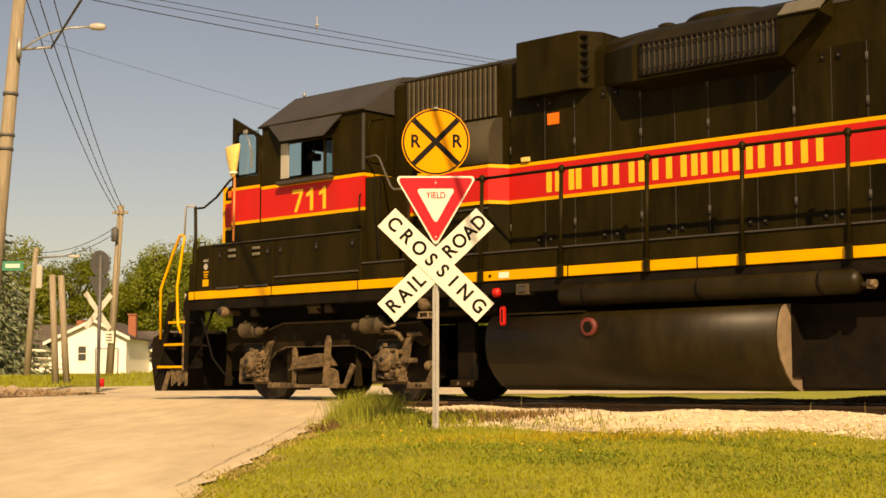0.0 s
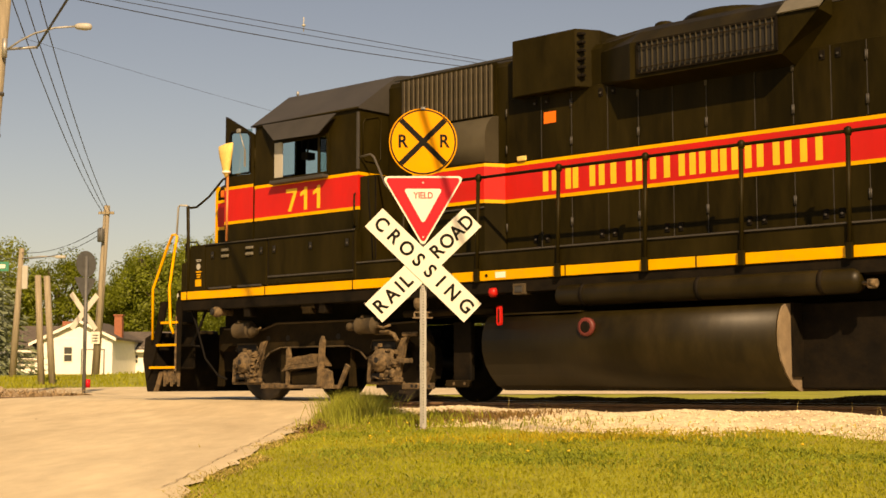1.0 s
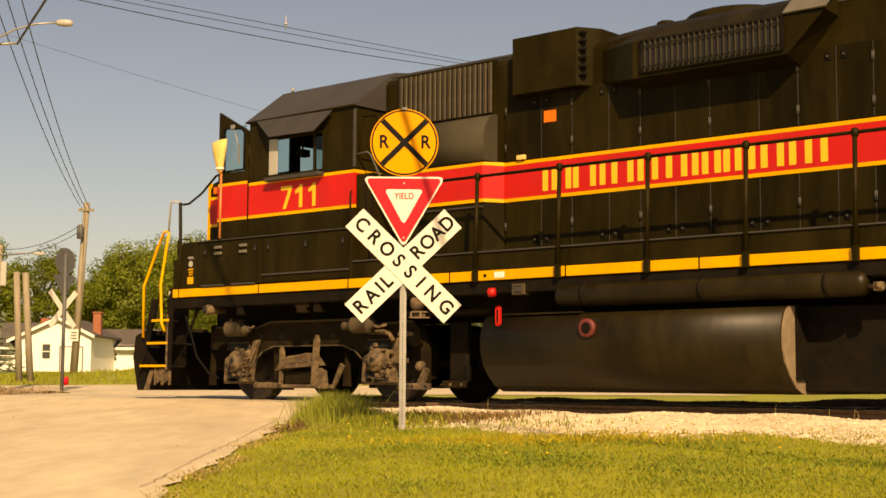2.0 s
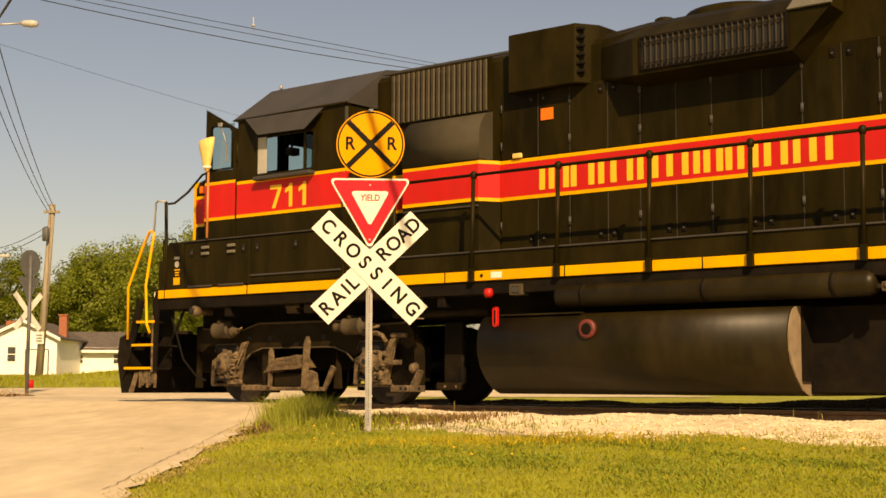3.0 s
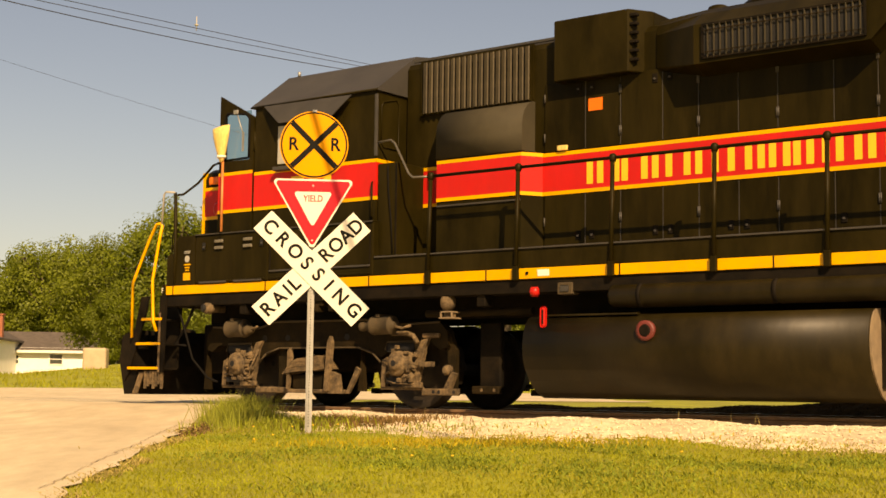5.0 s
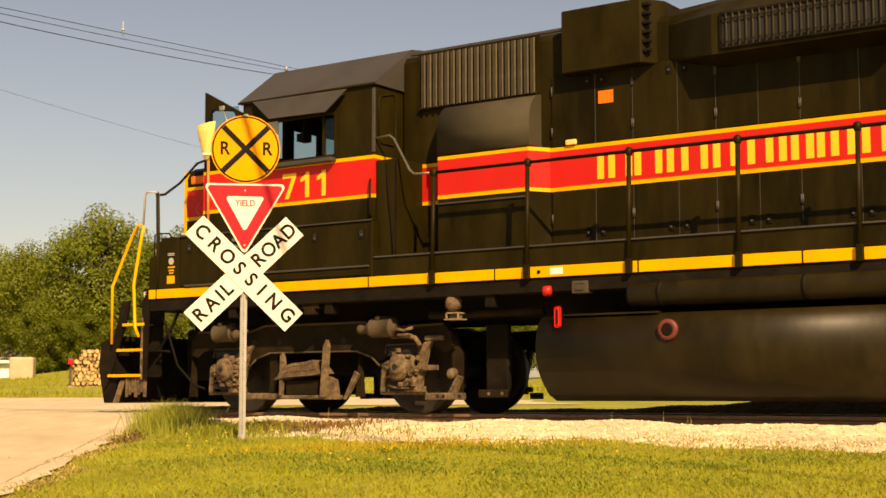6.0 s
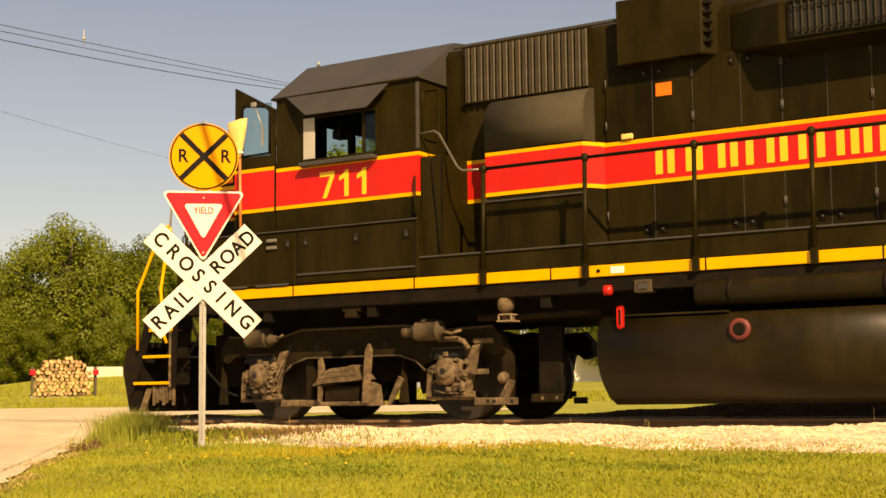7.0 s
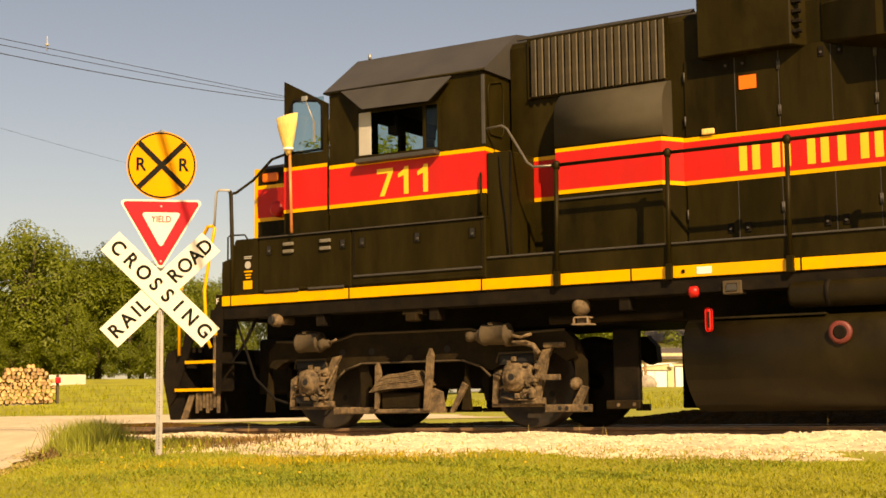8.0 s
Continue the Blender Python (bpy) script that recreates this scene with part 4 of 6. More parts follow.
# dynamic brake blister with its grid
bm = bmesh.new()
prism(bm, [(.63, 3.58), (.30, 3.66), (.30, 4.08), (.50, 4.24), (.66, 4.33), (W - .66, 4.33), (W - .50, 4.24), (W - .30, 4.08), (W - .30, 3.66), (W - .63, 3.58)], "x", 6.80, 8.70)
lp("brake_blister", bm, M_BLACK, "flared black blister on the hood side")
for a, b in ((6.20, 6.80),):
    bm = bmesh.new()
    o1 = [(.63, 3.72), (.60, 3.76), (.60, 4.12), (.62, 4.22), (.70, 4.30)]
    o2 = [(.63, 3.58), (.30, 3.66), (.30, 4.08), (.50, 4.24), (.66, 4.33)]
    va = [bm.verts.new((a, y, z)) for y, z in o1]
    vb = [bm.verts.new((b, y, z)) for y, z in o2]
    for i in range(4):
        bm.faces.new((va[i], va[i + 1], vb[i + 1], vb[i]))
    bm.faces.new(va)
    bm.faces.new(vb[::-1])
    bm.faces.new((va[0], vb[0], vb[4], va[4]))
    far = bm.copy()
    for v in far.verts:
        v.co.y = W - v.co.y
    lp("blister_end", bm, M_BLACK, "tapered end of the blister")
    lp("blister_end", far, M_BLACK, "tapered end of the blister")
for near in (True, False):
    bm = bmesh.new()
    vs = [bm.verts.new((x, y if near else W - y, z)) for x, y, z in ((8.70, .30, 3.66), (8.70, .64, 3.58), (9.12, .64, 4.05), (9.12, .31, 4.07), (8.70, .30, 4.08), (8.70, .64, 4.30), (9.12, .64, 4.27))]
    for f in ((0, 1, 2, 3), (0, 3, 4), (4, 3, 6, 5), (3, 2, 6), (0, 4, 5, 1), (1, 5, 6, 2)):
        bm.faces.new([vs[k] for k in f])
    lp("blister_end", bm, M_BLACK, "undercut end of the blister")
# flat near-black plate paints the shaded depth behind the grid bars
lp("grid_back", cube(6.92, 8.64, .292, .302, 3.71, 4.06), M_DARK)
bm = bmesh.new()
for z in (3.70, 4.05):
    box(bm, 6.90, 8.66, .275, .30, z, z + .022)
for x in (6.90, 8.64):
    box(bm, x, x + .022, .275, .30, 3.70, 4.06)
lp("grid_frame", bm, M_UNDER)
gb = None
for i in range(24):
    if gb is None:
        bm = bmesh.new()
        prism(bm, [(0, .272), (.008, .268), (.013, .292), (.006, .295)], "z", 3.71, 4.06)
        o = lp("grid_bar", bm, mat("grid_steel", (.034, .027, .014), .6, var=.3))
        gb = o.data
    else:
        o = new("grid_bar", gb)
        o.parent = loco
    o.location = (6.965 + i * .071, 0, 0)
lp("blister_cap", prism(bmesh.new(), [(.27, 4.09), (.47, 4.262), (.64, 4.30), (.64, 4.285), (.48, 4.245), (.285, 4.08)], "x", 8.66, 9.14), mat("bare_cap_plate", (.14, .125, .09), .5, .2, var=.2), "dull bare metal cap plate")
for z in (3.76, 3.99):
    lp("grid_rail", cube(6.92, 8.64, .262, .270, z, z + .010), M_CAST)
for x in (7.45, 11.0, 12.3):
    lp("roof_fan", lathe(bmesh.new(), (x, 1.555, 4.28), (0, 0, 1), [(0, .66), (.16, .66), (.22, .60), (.23, .15)], 28), M_BLACK, "round cooling fan on the roof")
lp("exhaust_stack", lathe(bmesh.new(), (6.5, 1.5, 4.3), (0, 0, 1), [(0, .12), (.28, .12), (.30, .09)], 14), M_BLACK)
lp("roof_horn", lathe(bmesh.new(), (8.72, 1.5, 4.28), (0, 0, 1), [(0, .05), (.12, .07), (.22, .09)], 12), M_ORANGE, "orange roof fitting")
lp("roof_line", mirror_y(cube(2.75, 4.85, .66, .70, 4.28, 4.31)), M_ROOF)
lp("roof_hatch", cube(3.1, 4.8, .80, W - .80, 4.285, 4.335, .01), M_ROOF, "raised roof hatch")

# hood doors: upper and lower leaves between the seams, with latches and hinges
SEAMS = [4.74, 5.29, 5.745, 6.27, 6.70, 7.16, 7.60, 8.20, 8.655, 9.09, 9.49, 9.95, 10.4, 10.85, 11.3, 11.8, 12.3, 12.8, 13.3, 13.8]
for i, (a, b) in enumerate(zip(SEAMS, SEAMS[1:])):
    d = lp("hood_door", cube(a + .006, b - .006, HY0 - .016, HY0 + .004, 2.955, 3.745, .004), M_DOOR, "black hood door")
    lx = a + .09 if i % 2 else b - .09
    lp("latch", cube(lx - .03, lx + .03, HY0 - .026, HY0 - .014, 3.60, 3.70, .003), M_UNDER, "", d)
    lp("latch_pin", cyl(bmesh.new(), (lx, HY0 - .04, 3.64), (lx, HY0 - .02, 3.64), .013, 8), M_ROOF, "", d)
    hx = b - .008 if i % 2 else a + .008
    for z in (3.12, 3.58):
        lp("hinge", cyl(bmesh.new(), (hx, HY0 - .022, z - .05), (hx, HY0 - .022, z + .05), .010, 6), M_ROOF, "", d)
    d = lp("hood_door", cube(a + .006, b - .006, HY0 - .016, HY0 + .004, 1.84, 2.45, .004), M_DOOR, "black hood door")
    lp("latch", cube(lx - .03, lx + .03, HY0 - .026, HY0 - .014, 1.93, 2.03, .003), M_UNDER, "", d)
    lp("latch_pin", cyl(bmesh.new(), (lx, HY0 - .04, 1.97), (lx, HY0 - .02, 1.97), .013, 8), M_ROOF, "", d)
    lp("hinge", cyl(bmesh.new(), (hx, HY0 - .022, 2.1), (hx, HY0 - .022, 2.2), .010, 6), M_ROOF, "", d)
# thin lighter strips paint the faint highlights along the door seams
for b in SEAMS[1:-1]:
    for z0, z1 in ((2.96, 3.74), (1.845, 2.445)):
        lp("door_seam", cube(b - .003, b + .003, HY0 - .0185, HY0 - .004, z0, z1), M_ROOF)
lp("orange_notice", cube(5.335, 5.515, HY0 - .024, HY0 - .018, 3.375, 3.515), M_ORANGE, "orange notice on a hood door")
lp("number_light", cube(4.93, 5.06, HY0 - .05, HY0 - .01, 2.955, 3.015, .01), M_BROOM, "small pale lamp on the hood")
# the owner's name as plain yellow bars, by the width of each character
for x, wd, n in ((5.307, .085, 1), (5.442, .29, 2), (5.755, .33, 2), (6.135, .25, 2), (6.519, .085, 1), (6.657, .275, 2), (6.955, .24, 1), (7.228, .225, 2), (7.494, .24, 2), (7.76, .225, 2), (7.985, .245, 1), (8.21, .275, 2), (8.468, .23, 1), (8.721, .26, 2)):
    for k in range(n):
        c = x + wd / 2 if n == 1 else x + .042 + (wd - .084) * k / (n - 1)
        lp("name_block", cube(c - .040, c + .040, HY0 - .0185, HY0 - .015, 2.548, 2.835), M_YELPALE, "plain yellow bar")

# handrail and stanchions
st = None
for i in range(10):
    X = 3.55 + 1.23 * i if i < 2 else (5.99 + 1.185 * (i - 2))
    if st is None:
        bm = bmesh.new()
        cyl(bm, (0, -.02, 1.44), (0, .015, 2.70), .024, 10)
        box(bm, -.035, .035, -.045, .01, 1.44, 1.60, .008)
        lathe(bm, (0, .02, 2.66), (0, 0, 1), [(0, .03), (.03, .04), (.07, .04), (.09, .02)], 10)
        o = lp("stanchion", bm, M_BLACK, "black handrail stanchion")
        st = o.data
    else:
        o = new("stanchion", st)
        o.parent = loco
    o.location = (X, 0, 0)
lp("handrail", tube(bmesh.new(), [(3.50, .02, 2.705), (9, .02, 2.705), (14.4, .02, 2.705)], .019), M_BLACK, "black handrail along the walkway")
lp("rail_bend", tube(bmesh.new(), [(2.66, .10, 3.20), (2.86, .11, 3.215), (2.93, .1, 3.17), (3.20, .04, 2.77), (3.28, .02, 2.715), (3.51, .02, 2.705)], .014), mat("worn_handrail", (.16, .14, .11), .4, .5), "worn bare end of the handrail")
lp("end_post", tube(bmesh.new(), [(-.77, .0, 1.60), (-.77, .0, 2.0), (-.80, .0, 2.78), (-.84, .03, 2.83)], .025), M_BLACK, "black end post")
lp("grab_rail", tube(bmesh.new(), [(-1.10, .0, .97), (-1.15, -.02, 1.10), (-1.19, -.02, 1.66), (-1.10, .0, 2.20), (-1.05, .0, 2.40), (-1.08, .0, 2.43)], .021), M_YEL, "yellow grab rail beside the steps")
lp("grab_rail", tube(bmesh.new(), [(-1.60, .0, .89), (-1.59, -.02, 1.64), (-1.30, .0, 2.22), (-1.16, .0, 2.43), (-1.08, .0, 2.43)], .021), M_YEL, "yellow grab rail beside the steps")
lp("thin_post", tube(bmesh.new(), [(-1.06, .0, 2.40), (-1.03, .0, 2.83), (-.99, .0, 2.86), (-.82, .0, 2.84)], .014), M_GREYPANEL, "thin worn post above the grab rails")
lp("corner_loop", tube(bmesh.new(), [(-.86, .02, 1.98), (-.86, .02, 2.28), (-.82, .02, 2.30), (-.60, .02, 2.29), (-.56, .02, 2.235)], .010), M_BLACK, "black loop over the corner box")

# steps and pilot
lp("step_stringer", prism(bmesh.new(), [(-1.06, .42), (-.96, .42), (-.93, 1.45), (-1.05, 1.45)], "y", .0, .03), M_UNDER)
lp("step_stringer", prism(bmesh.new(), [(-1.75, .30), (-1.66, .42), (-1.36, 1.20), (-1.30, 1.45), (-1.45, 1.45)], "y", .02, .05), M_UNDER)
for x0, x1, z in ((-1.66, -1.04, .475), (-1.50, -1.02, .805), (-1.40, -1.0, 1.135)):
    lp("step", cube(x0, x1, .0, .34, z - .02, z + .005, .004), M_UNDER, "steel step")
    lp("step_edge", cube(x0, x1, -.014, .0, z - .018, z + .018, .004), M_YEL, "yellow step edge")
    lp("step_back", cube(x0, x1, .33, .36, z, z + .32), M_UNDER)
lp("stringer_edge", cube(-1.055, -1.02, -.012, .0, .42, 1.22, .004), M_RUSTY, "worn stringer edge")
bm = bmesh.new()
prism(bm, [(-1.78, .12), (-1.62, .12), (-1.52, .50), (-1.62, 1.0), (-1.85, .92), (-1.90, .6)], "y", .05, W - .05)
lp("pilot_plow", bm, M_UNDER, "black pilot plough")
bm = bmesh.new()
for k in range(7):
    box(bm, -1.35 + k * .055, -1.32 + k * .055, .02, .05, .20 + .03 * (k % 3), .44)
lp("step_lattice", bm, M_RUSTY, "dusty bars below the lowest step")
lp("pilot_brace", prism(bmesh.new(), [(-1.60, .12), (-1.50, .12), (-1.38, .42), (-1.46, .42)], "y", .03, .05), M_RUSTY)
lp("draft_pocket", cube(-.98, -.50, .75, W - .75, .42, 1.09, .03), M_UNDER, "grimy draft gear housing")
lp("coupler", box(cube(-2.3, -1.0, 1.42, 1.69, .78, 1.0, .03), -2.5, -2.2, 1.35, 1.76, .70, 1.08, .05), M_CAST, "cast coupler")
lp("air_hose", tube(bmesh.new(), [(-.85, .10, 1.40), (-.70, .14, 1.0), (-.55, .16, .6), (-.25, .16, .35), (-.10, .2, .30)], .016), M_RUBBER, "hanging black hose")
lp("air_hose", tube(bmesh.new(), [(-.45, .12, 1.38), (-.72, .16, 1.0), (-.95, .2, .8), (-.70, .2, .78)], .02), M_RUBBER)
lp("drain_pipe", lathe(bmesh.new(), (-.13, -.05, 1.255), (.25, 1, 0), [(0, .055), (.03, .075), (.10, .075), (.12, .05), (.3, .05)], 14), M_RUSTY, "dusty pipe end")
# dark disc stands in for the shade inside the pipe
lp("pipe_mouth", cyl(bmesh.new(), (-.140, -.078, 1.255), (-.128, -.046, 1.255), .048, 14), M_DARK)
for x in (.42, 1.95, 4.2):
    lp("frame_lug", cube(x, x + .12, .05, .2, 1.17, 1.32, .01), M_UNDER)
lp("small_valve", box(cube(1.60, 1.86, .05, .2, 1.24, 1.31, .01), 1.66, 1.80, .02, .16, 1.17, 1.26, .01), M_CAST)
bm = bmesh.new()
lathe(bm, (3.76, .10, 1.14), (0, 0, 1), [(0, .05), (.05, .09), (.12, .095), (.19, .06), (.21, .02)], 14)
lp("lamp_bulb", bm, M_RUSTY, "dusty round lamp under the sill")
lp("lamp_bracket", box(box(box(cube(3.70, 3.85, .04, .2, 1.115, 1.130), 3.68, 3.87, .03, .2, 1.045, 1.060), 3.69, 3.705, .04, .06, 1.060, 1.115), 3.845, 3.86, .04, .06, 1.060, 1.115), M_TANKEND, "pale dusty bracket below the lamp")
lp("bracket_core", cube(3.72, 3.83, .08, .16, 1.060, 1.115), M_RUSTY)
lp("red_handle", lathe(bmesh.new(), (5.02, .0, 1.31), (1, .2, 0), [(-.05, .025), (-.035, .055), (.035, .055), (.05, .025)], 12), M_RED, "round red knob")
lp("lever_slot", cube(5.200, 5.220, -.134, -.129, .95, 1.10), M_UNDER)
lp("red_lever", cube(5.175, 5.245, -.13, -.10, .91, 1.14, .03), M_RED, "red lever plate")
lp("junction_box", cube(5.31, 5.50, .0, .14, 1.27, 1.40, .01), M_DUST_GLINT, "dusty junction box")
lp("box_lens", cube(5.35, 5.46, -.006, .0, 1.30, 1.37, .01), M_ROOF, "dull lens of the box")
lp("sill_label", cube(5.06, 5.21, -.009, -.003, 1.48, 1.55), M_WHITE, "white label on the sill")
lp("sill_stud", cyl(bmesh.new(), (4.92, -.012, 1.515), (4.92, 0, 1.515), .02, 10), M_UNDER)
lp("underframe_pipe", tube(bmesh.new(), [(3.3, .3, 1.12), (4.8, .3, 1.12)], .045), M_CAST)

# fuel tank and air reservoir
tank_pts = [(.28, 1.05), (.06, 1.04), (-.01, 1.01), (-.06, .95), (-.10, .86), (-.12, .74), (-.11, .60), (-.06, .46), (.03, .34), (.16, .22), (.32, .155), (W - .32, .155), (W - .16, .22), (W - .03, .34), (W + .06, .46), (W + .11, .60), (W + .12, .74), (W + .10, .86), (W + .06, .95), (W + .01, 1.01), (W - .06, 1.04), (W - .28, 1.05)]
bm = bmesh.new()
prism(bm, tank_pts, "x", 4.94, 8.78)
for f in bm.faces:
    f.smooth = len(f.verts) == 4
tank = lp("fuel_tank", bm, M_TANK, "large black fuel tank, oil-stained below")
bm = bmesh.new()
prism(bm, [(y * .985 + .02, z) for y, z in tank_pts], "x", 8.782, 8.80)
lp("tank_end", bm, M_TANKEND, "dusty pale end plate", tank)
# added dark box and plate stand in for the shaded space behind the tank
lp("tank_step", cube(8.80, 9.9, .36, W - .36, .18, 1.05, .02), M_UNDER, "", tank)
lp("tank_rear", cube(8.802, 8.83, .16, W - .16, .30, 1.05), M_UNDER, "", tank)
lp("filler_ring", lathe(bmesh.new(), (6.46, -.145, .86), (0, 1, 0), [(0, .075), (.0, .105), (.06, .105)], 20), mat("faded_red", (.13, .02, .014), .6), "faded red filler ring", tank)
lp("filler_cap", lathe(bmesh.new(), (6.46, -.152, .86), (0, 1, 0), [(0, .05), (.01, .072), (.05, .072)], 16), M_UNDER, "", tank)
lp("tank_lip", cube(5.2, 6.3, -.02, .25, 1.035, 1.055, .004), M_TANK, "", tank)
lp("air_reservoir", lathe(bmesh.new(), (5.94, .07, 1.235), (1, 0, 0), [(0, .03), (.015, .10), (.05, .128), (3.62, .128), (3.68, .10), (3.70, .03)], 20), M_TANK, "long black air reservoir")
lp("reservoir_valve", box(lathe(bmesh.new(), (9.62, .05, 1.20), (1, -.2, 0), [(0, .02), (.1, .02), (.11, .04), (.18, .04)], 10), 9.70, 9.78, .0, .08, 1.15, 1.24, .01), M_RUSTY)
for x in (6.3, 7.8, 9.2):
    lp("reservoir_strap", lathe(bmesh.new(), (x, .07, 1.235), (1, 0, 0), [(0, .132), (.05, .132)], 20), M_UNDER)


# trucks
def truck(x0):
    t = lp("truck", cube(x0 + .35, x0 + 2.39, 1.2, 1.9, .45, 1.0, .04), M_UNDER, "grimy two-axle truck")
    for a, b in ((.14, .80), (1.96, 2.60)):
        lp("traction_motor", lathe(bmesh.new(), (x0 + (a + b) / 2, 1.0, .52), (0, 1, 0), [(0, .20), (.03, .33), (.95, .33), (1.0, .2)], 14), M_UNDER, "grimy traction motor case", t)
    for sy, side in ((0, 1), (1, -1)):
        def Y(a):
            return a if not sy else W - a

        def yy(a, b):
            return sorted((Y(a), Y(b)))
        bm = bmesh.new()
        outline = [(-.66, .92), (-.55, 1.03), (.30, 1.00), (.60, 1.08), (2.14, 1.08), (2.44, 1.00), (3.29, 1.03), (3.40, .92), (3.42, .74), (3.30, .70), (3.18, .78), (3.02, .80), (2.94, .70), (2.55, .70), (2.40, .62), (2.27, .66), (2.05, .73), (.69, .73), (.47, .66), (.34, .62), (.19, .70), (-.20, .70), (-.30, .80), (-.44, .78), (-.56, .70), (-.68, .74)]
        prism(bm, [(x0 + a, b) for a, b in outline], "y", *yy(.42, .56))
        lp("side_frame", bm, M_CAST, "cast truck side frame", t)
        # solid near-black discs paint the shade of holes in the frame
        for hx in (.83, 1.84, .42):
            lp("frame_hole", cyl(bmesh.new(), (x0 + hx, Y(.415), .87), (x0 + hx, Y(.44), .87), .042, 12), M_DARK, "", t)
        # lighter bars along the frame edges paint their highlights
        lp("frame_rib", cube(x0 + .70, x0 + 2.04, *yy(.385, .42), .73, .75, .006), M_DUST_GLINT, "lower flange, its bright edge painted in dusty brown", t)
        for xa, za, xb, zb in ((.70, .74, .47, .67), (.47, .67, .34, .56), (2.04, .74, 2.27, .67), (2.27, .67, 2.40, .56)):
            lp("frame_rib", tube(bmesh.new(), [(x0 + xa, Y(.40), za), (x0 + xb, Y(.40), zb)], .013, 6), M_DUST_GLINT, "", t)
        lp("top_flange", tube(bmesh.new(), [(x0 - .55, Y(.42), 1.03), (x0 + .30, Y(.42), 1.0), (x0 + .60, Y(.42), 1.08), (x0 + 2.14, Y(.42), 1.08), (x0 + 2.44, Y(.42), 1.0), (x0 + 3.29, Y(.42), 1.03)], .016, 6), M_DUST_GLINT, "", t)
        lp("end_guard", cube(x0 + 3.76, x0 + 4.06, *yy(.58, .66), .26, 1.02, .02), M_UNDER, "dark hanging plate behind the wheel", t)
        lp("guard_foot", cube(x0 + 3.72, x0 + 4.10, *yy(.48, .56), .19, .28, .012), M_CAST, "", t)
        for fx in (3.86, 4.04):
            lp("foot_pin", cyl(bmesh.new(), (x0 + fx, Y(.475), .235), (x0 + fx, Y(.49), .235), .02, 8), M_RUSTY, "", t)
        for xc in (0, 2.743):
            rr = random.Random(int(xc * 7) + 3)
            c = x0 + xc
            p = Y(.32)
            bm = bmesh.new()
            box(bm, c - .17, c + .17, *yy(.33, .56), .38, .68, .05)
            lathe(bm, (c + .005 if xc else c + .03, p, .54), (0, -side, 0), [(-.02, .155), (.03, .15), (.055, .12), (.06, .085), (.09, .08), (.10, .05)], 18)
            for k in range(8):
                aa = k * math.pi / 4
                q = (c + .005 if xc else c + .03)
                cyl(bm, (q + .115 * math.cos(aa), p, .54 + .115 * math.sin(aa)), (q + .115 * math.cos(aa), p - side * .055, .54 + .115 * math.sin(aa)), .018, 6)
            lp("journal_box", bm, M_RUSTY, "dust-caked journal box", t)
            q = (c + .005 if xc else c + .03)
            lp("journal_bore", cyl(bmesh.new(), (q, p - side * .095, .54), (q, p - side * .106, .54), .036, 12), M_DARK, "", t)
            for k in range(7):
                aa = rr.uniform(0, 6.28)
                ra = rr.uniform(.15, .20)
                a = rr.uniform(.014, .03)
                bm = box(bmesh.new(), -a, a, *sorted((0, -side * rr.uniform(.03, .07))), -a * rr.uniform(.6, 1.6), a, .006)
                lp("bolt_lug", shift(bm, q + ra * math.cos(aa), Y(.335), .54 + ra * math.sin(aa)), M_RUSTY, "", t)
            for k in range(13):
                bx_, bz = c + rr.uniform(.06, .26), rr.uniform(.34, .66)
                bm = bmesh.new()
                a, b = rr.uniform(.014, .045), rr.uniform(.014, .045)
                if k % 3 == 0:
                    lathe(bm, (0, 0, 0), (0, -side, 0), [(0, a), (.05, a), (.055, a * .6), (.09, a * .55)], 8)
                else:
                    box(bm, -a, a, *sorted((0, -side * rr.uniform(.03, .08))), -b, b, .008)
                bmesh.ops.rotate(bm, verts=bm.verts[:], cent=(0, 0, 0), matrix=Matrix.Rotation(rr.uniform(-.5, .5), 3, "Y"))
                lp("fitting", shift(bm, bx_, Y(.37), bz), M_RUSTY, "dusty pipe fitting", t)
            for k in range(3):
                bz = rr.uniform(.32, .62)
                lp("small_pipe", tube(bmesh.new(), [(c + rr.uniform(-.28, -.18), Y(.35), bz), (c + rr.uniform(-.1, .05), Y(.31), bz + rr.uniform(-.05, .12)), (c + rr.uniform(.2, .32), Y(.34), bz + rr.uniform(-.1, .15))], .011, 6), M_RUSTY, "", t)
            lp("pedestal", prism(bmesh.new(), [(c + .17, .30), (c + .25, .30), (c + .36, .74), (c + .42, .84), (c + .30, .82), (c + .22, .66)], "y", *yy(.38, .44)), M_RUSTY, "dusty pedestal leg", t)
            lp("pedestal", prism(bmesh.new(), [(c - .32, .26), (c - .25, .26), (c - .22, .62), (c - .30, .58)], "y", *yy(.38, .44)), M_RUSTY, "dusty pedestal leg", t)
            lp("oil_pan", cube(c - .20, c + .16, *yy(.34, .5), .30, .37, .01), M_DARK, "", t)
            lp("tie_bar", cube(c - .34, c + .30, *yy(.40, .46), .225, .265, .008), M_RUSTY, "", t)
            lp("tie_end", cube(c + .05, c + .33, *yy(.34, .40), .25, .32, .012), M_RUSTY, "", t)
            if xc and not sy:
                lp("side_lug", cube(c + .30, c + .52, *yy(.33, .37), .50, .56, .006), M_RUSTY, "", t)
                lp("bent_pipe", tube(bmesh.new(), [(c - .12, Y(.34), .90), (c + .12, Y(.33), .90), (c + .22, Y(.33), .87), (c + .28, Y(.34), .78)], .03, 8), M_RUSTY, "bent dusty pipe", t)
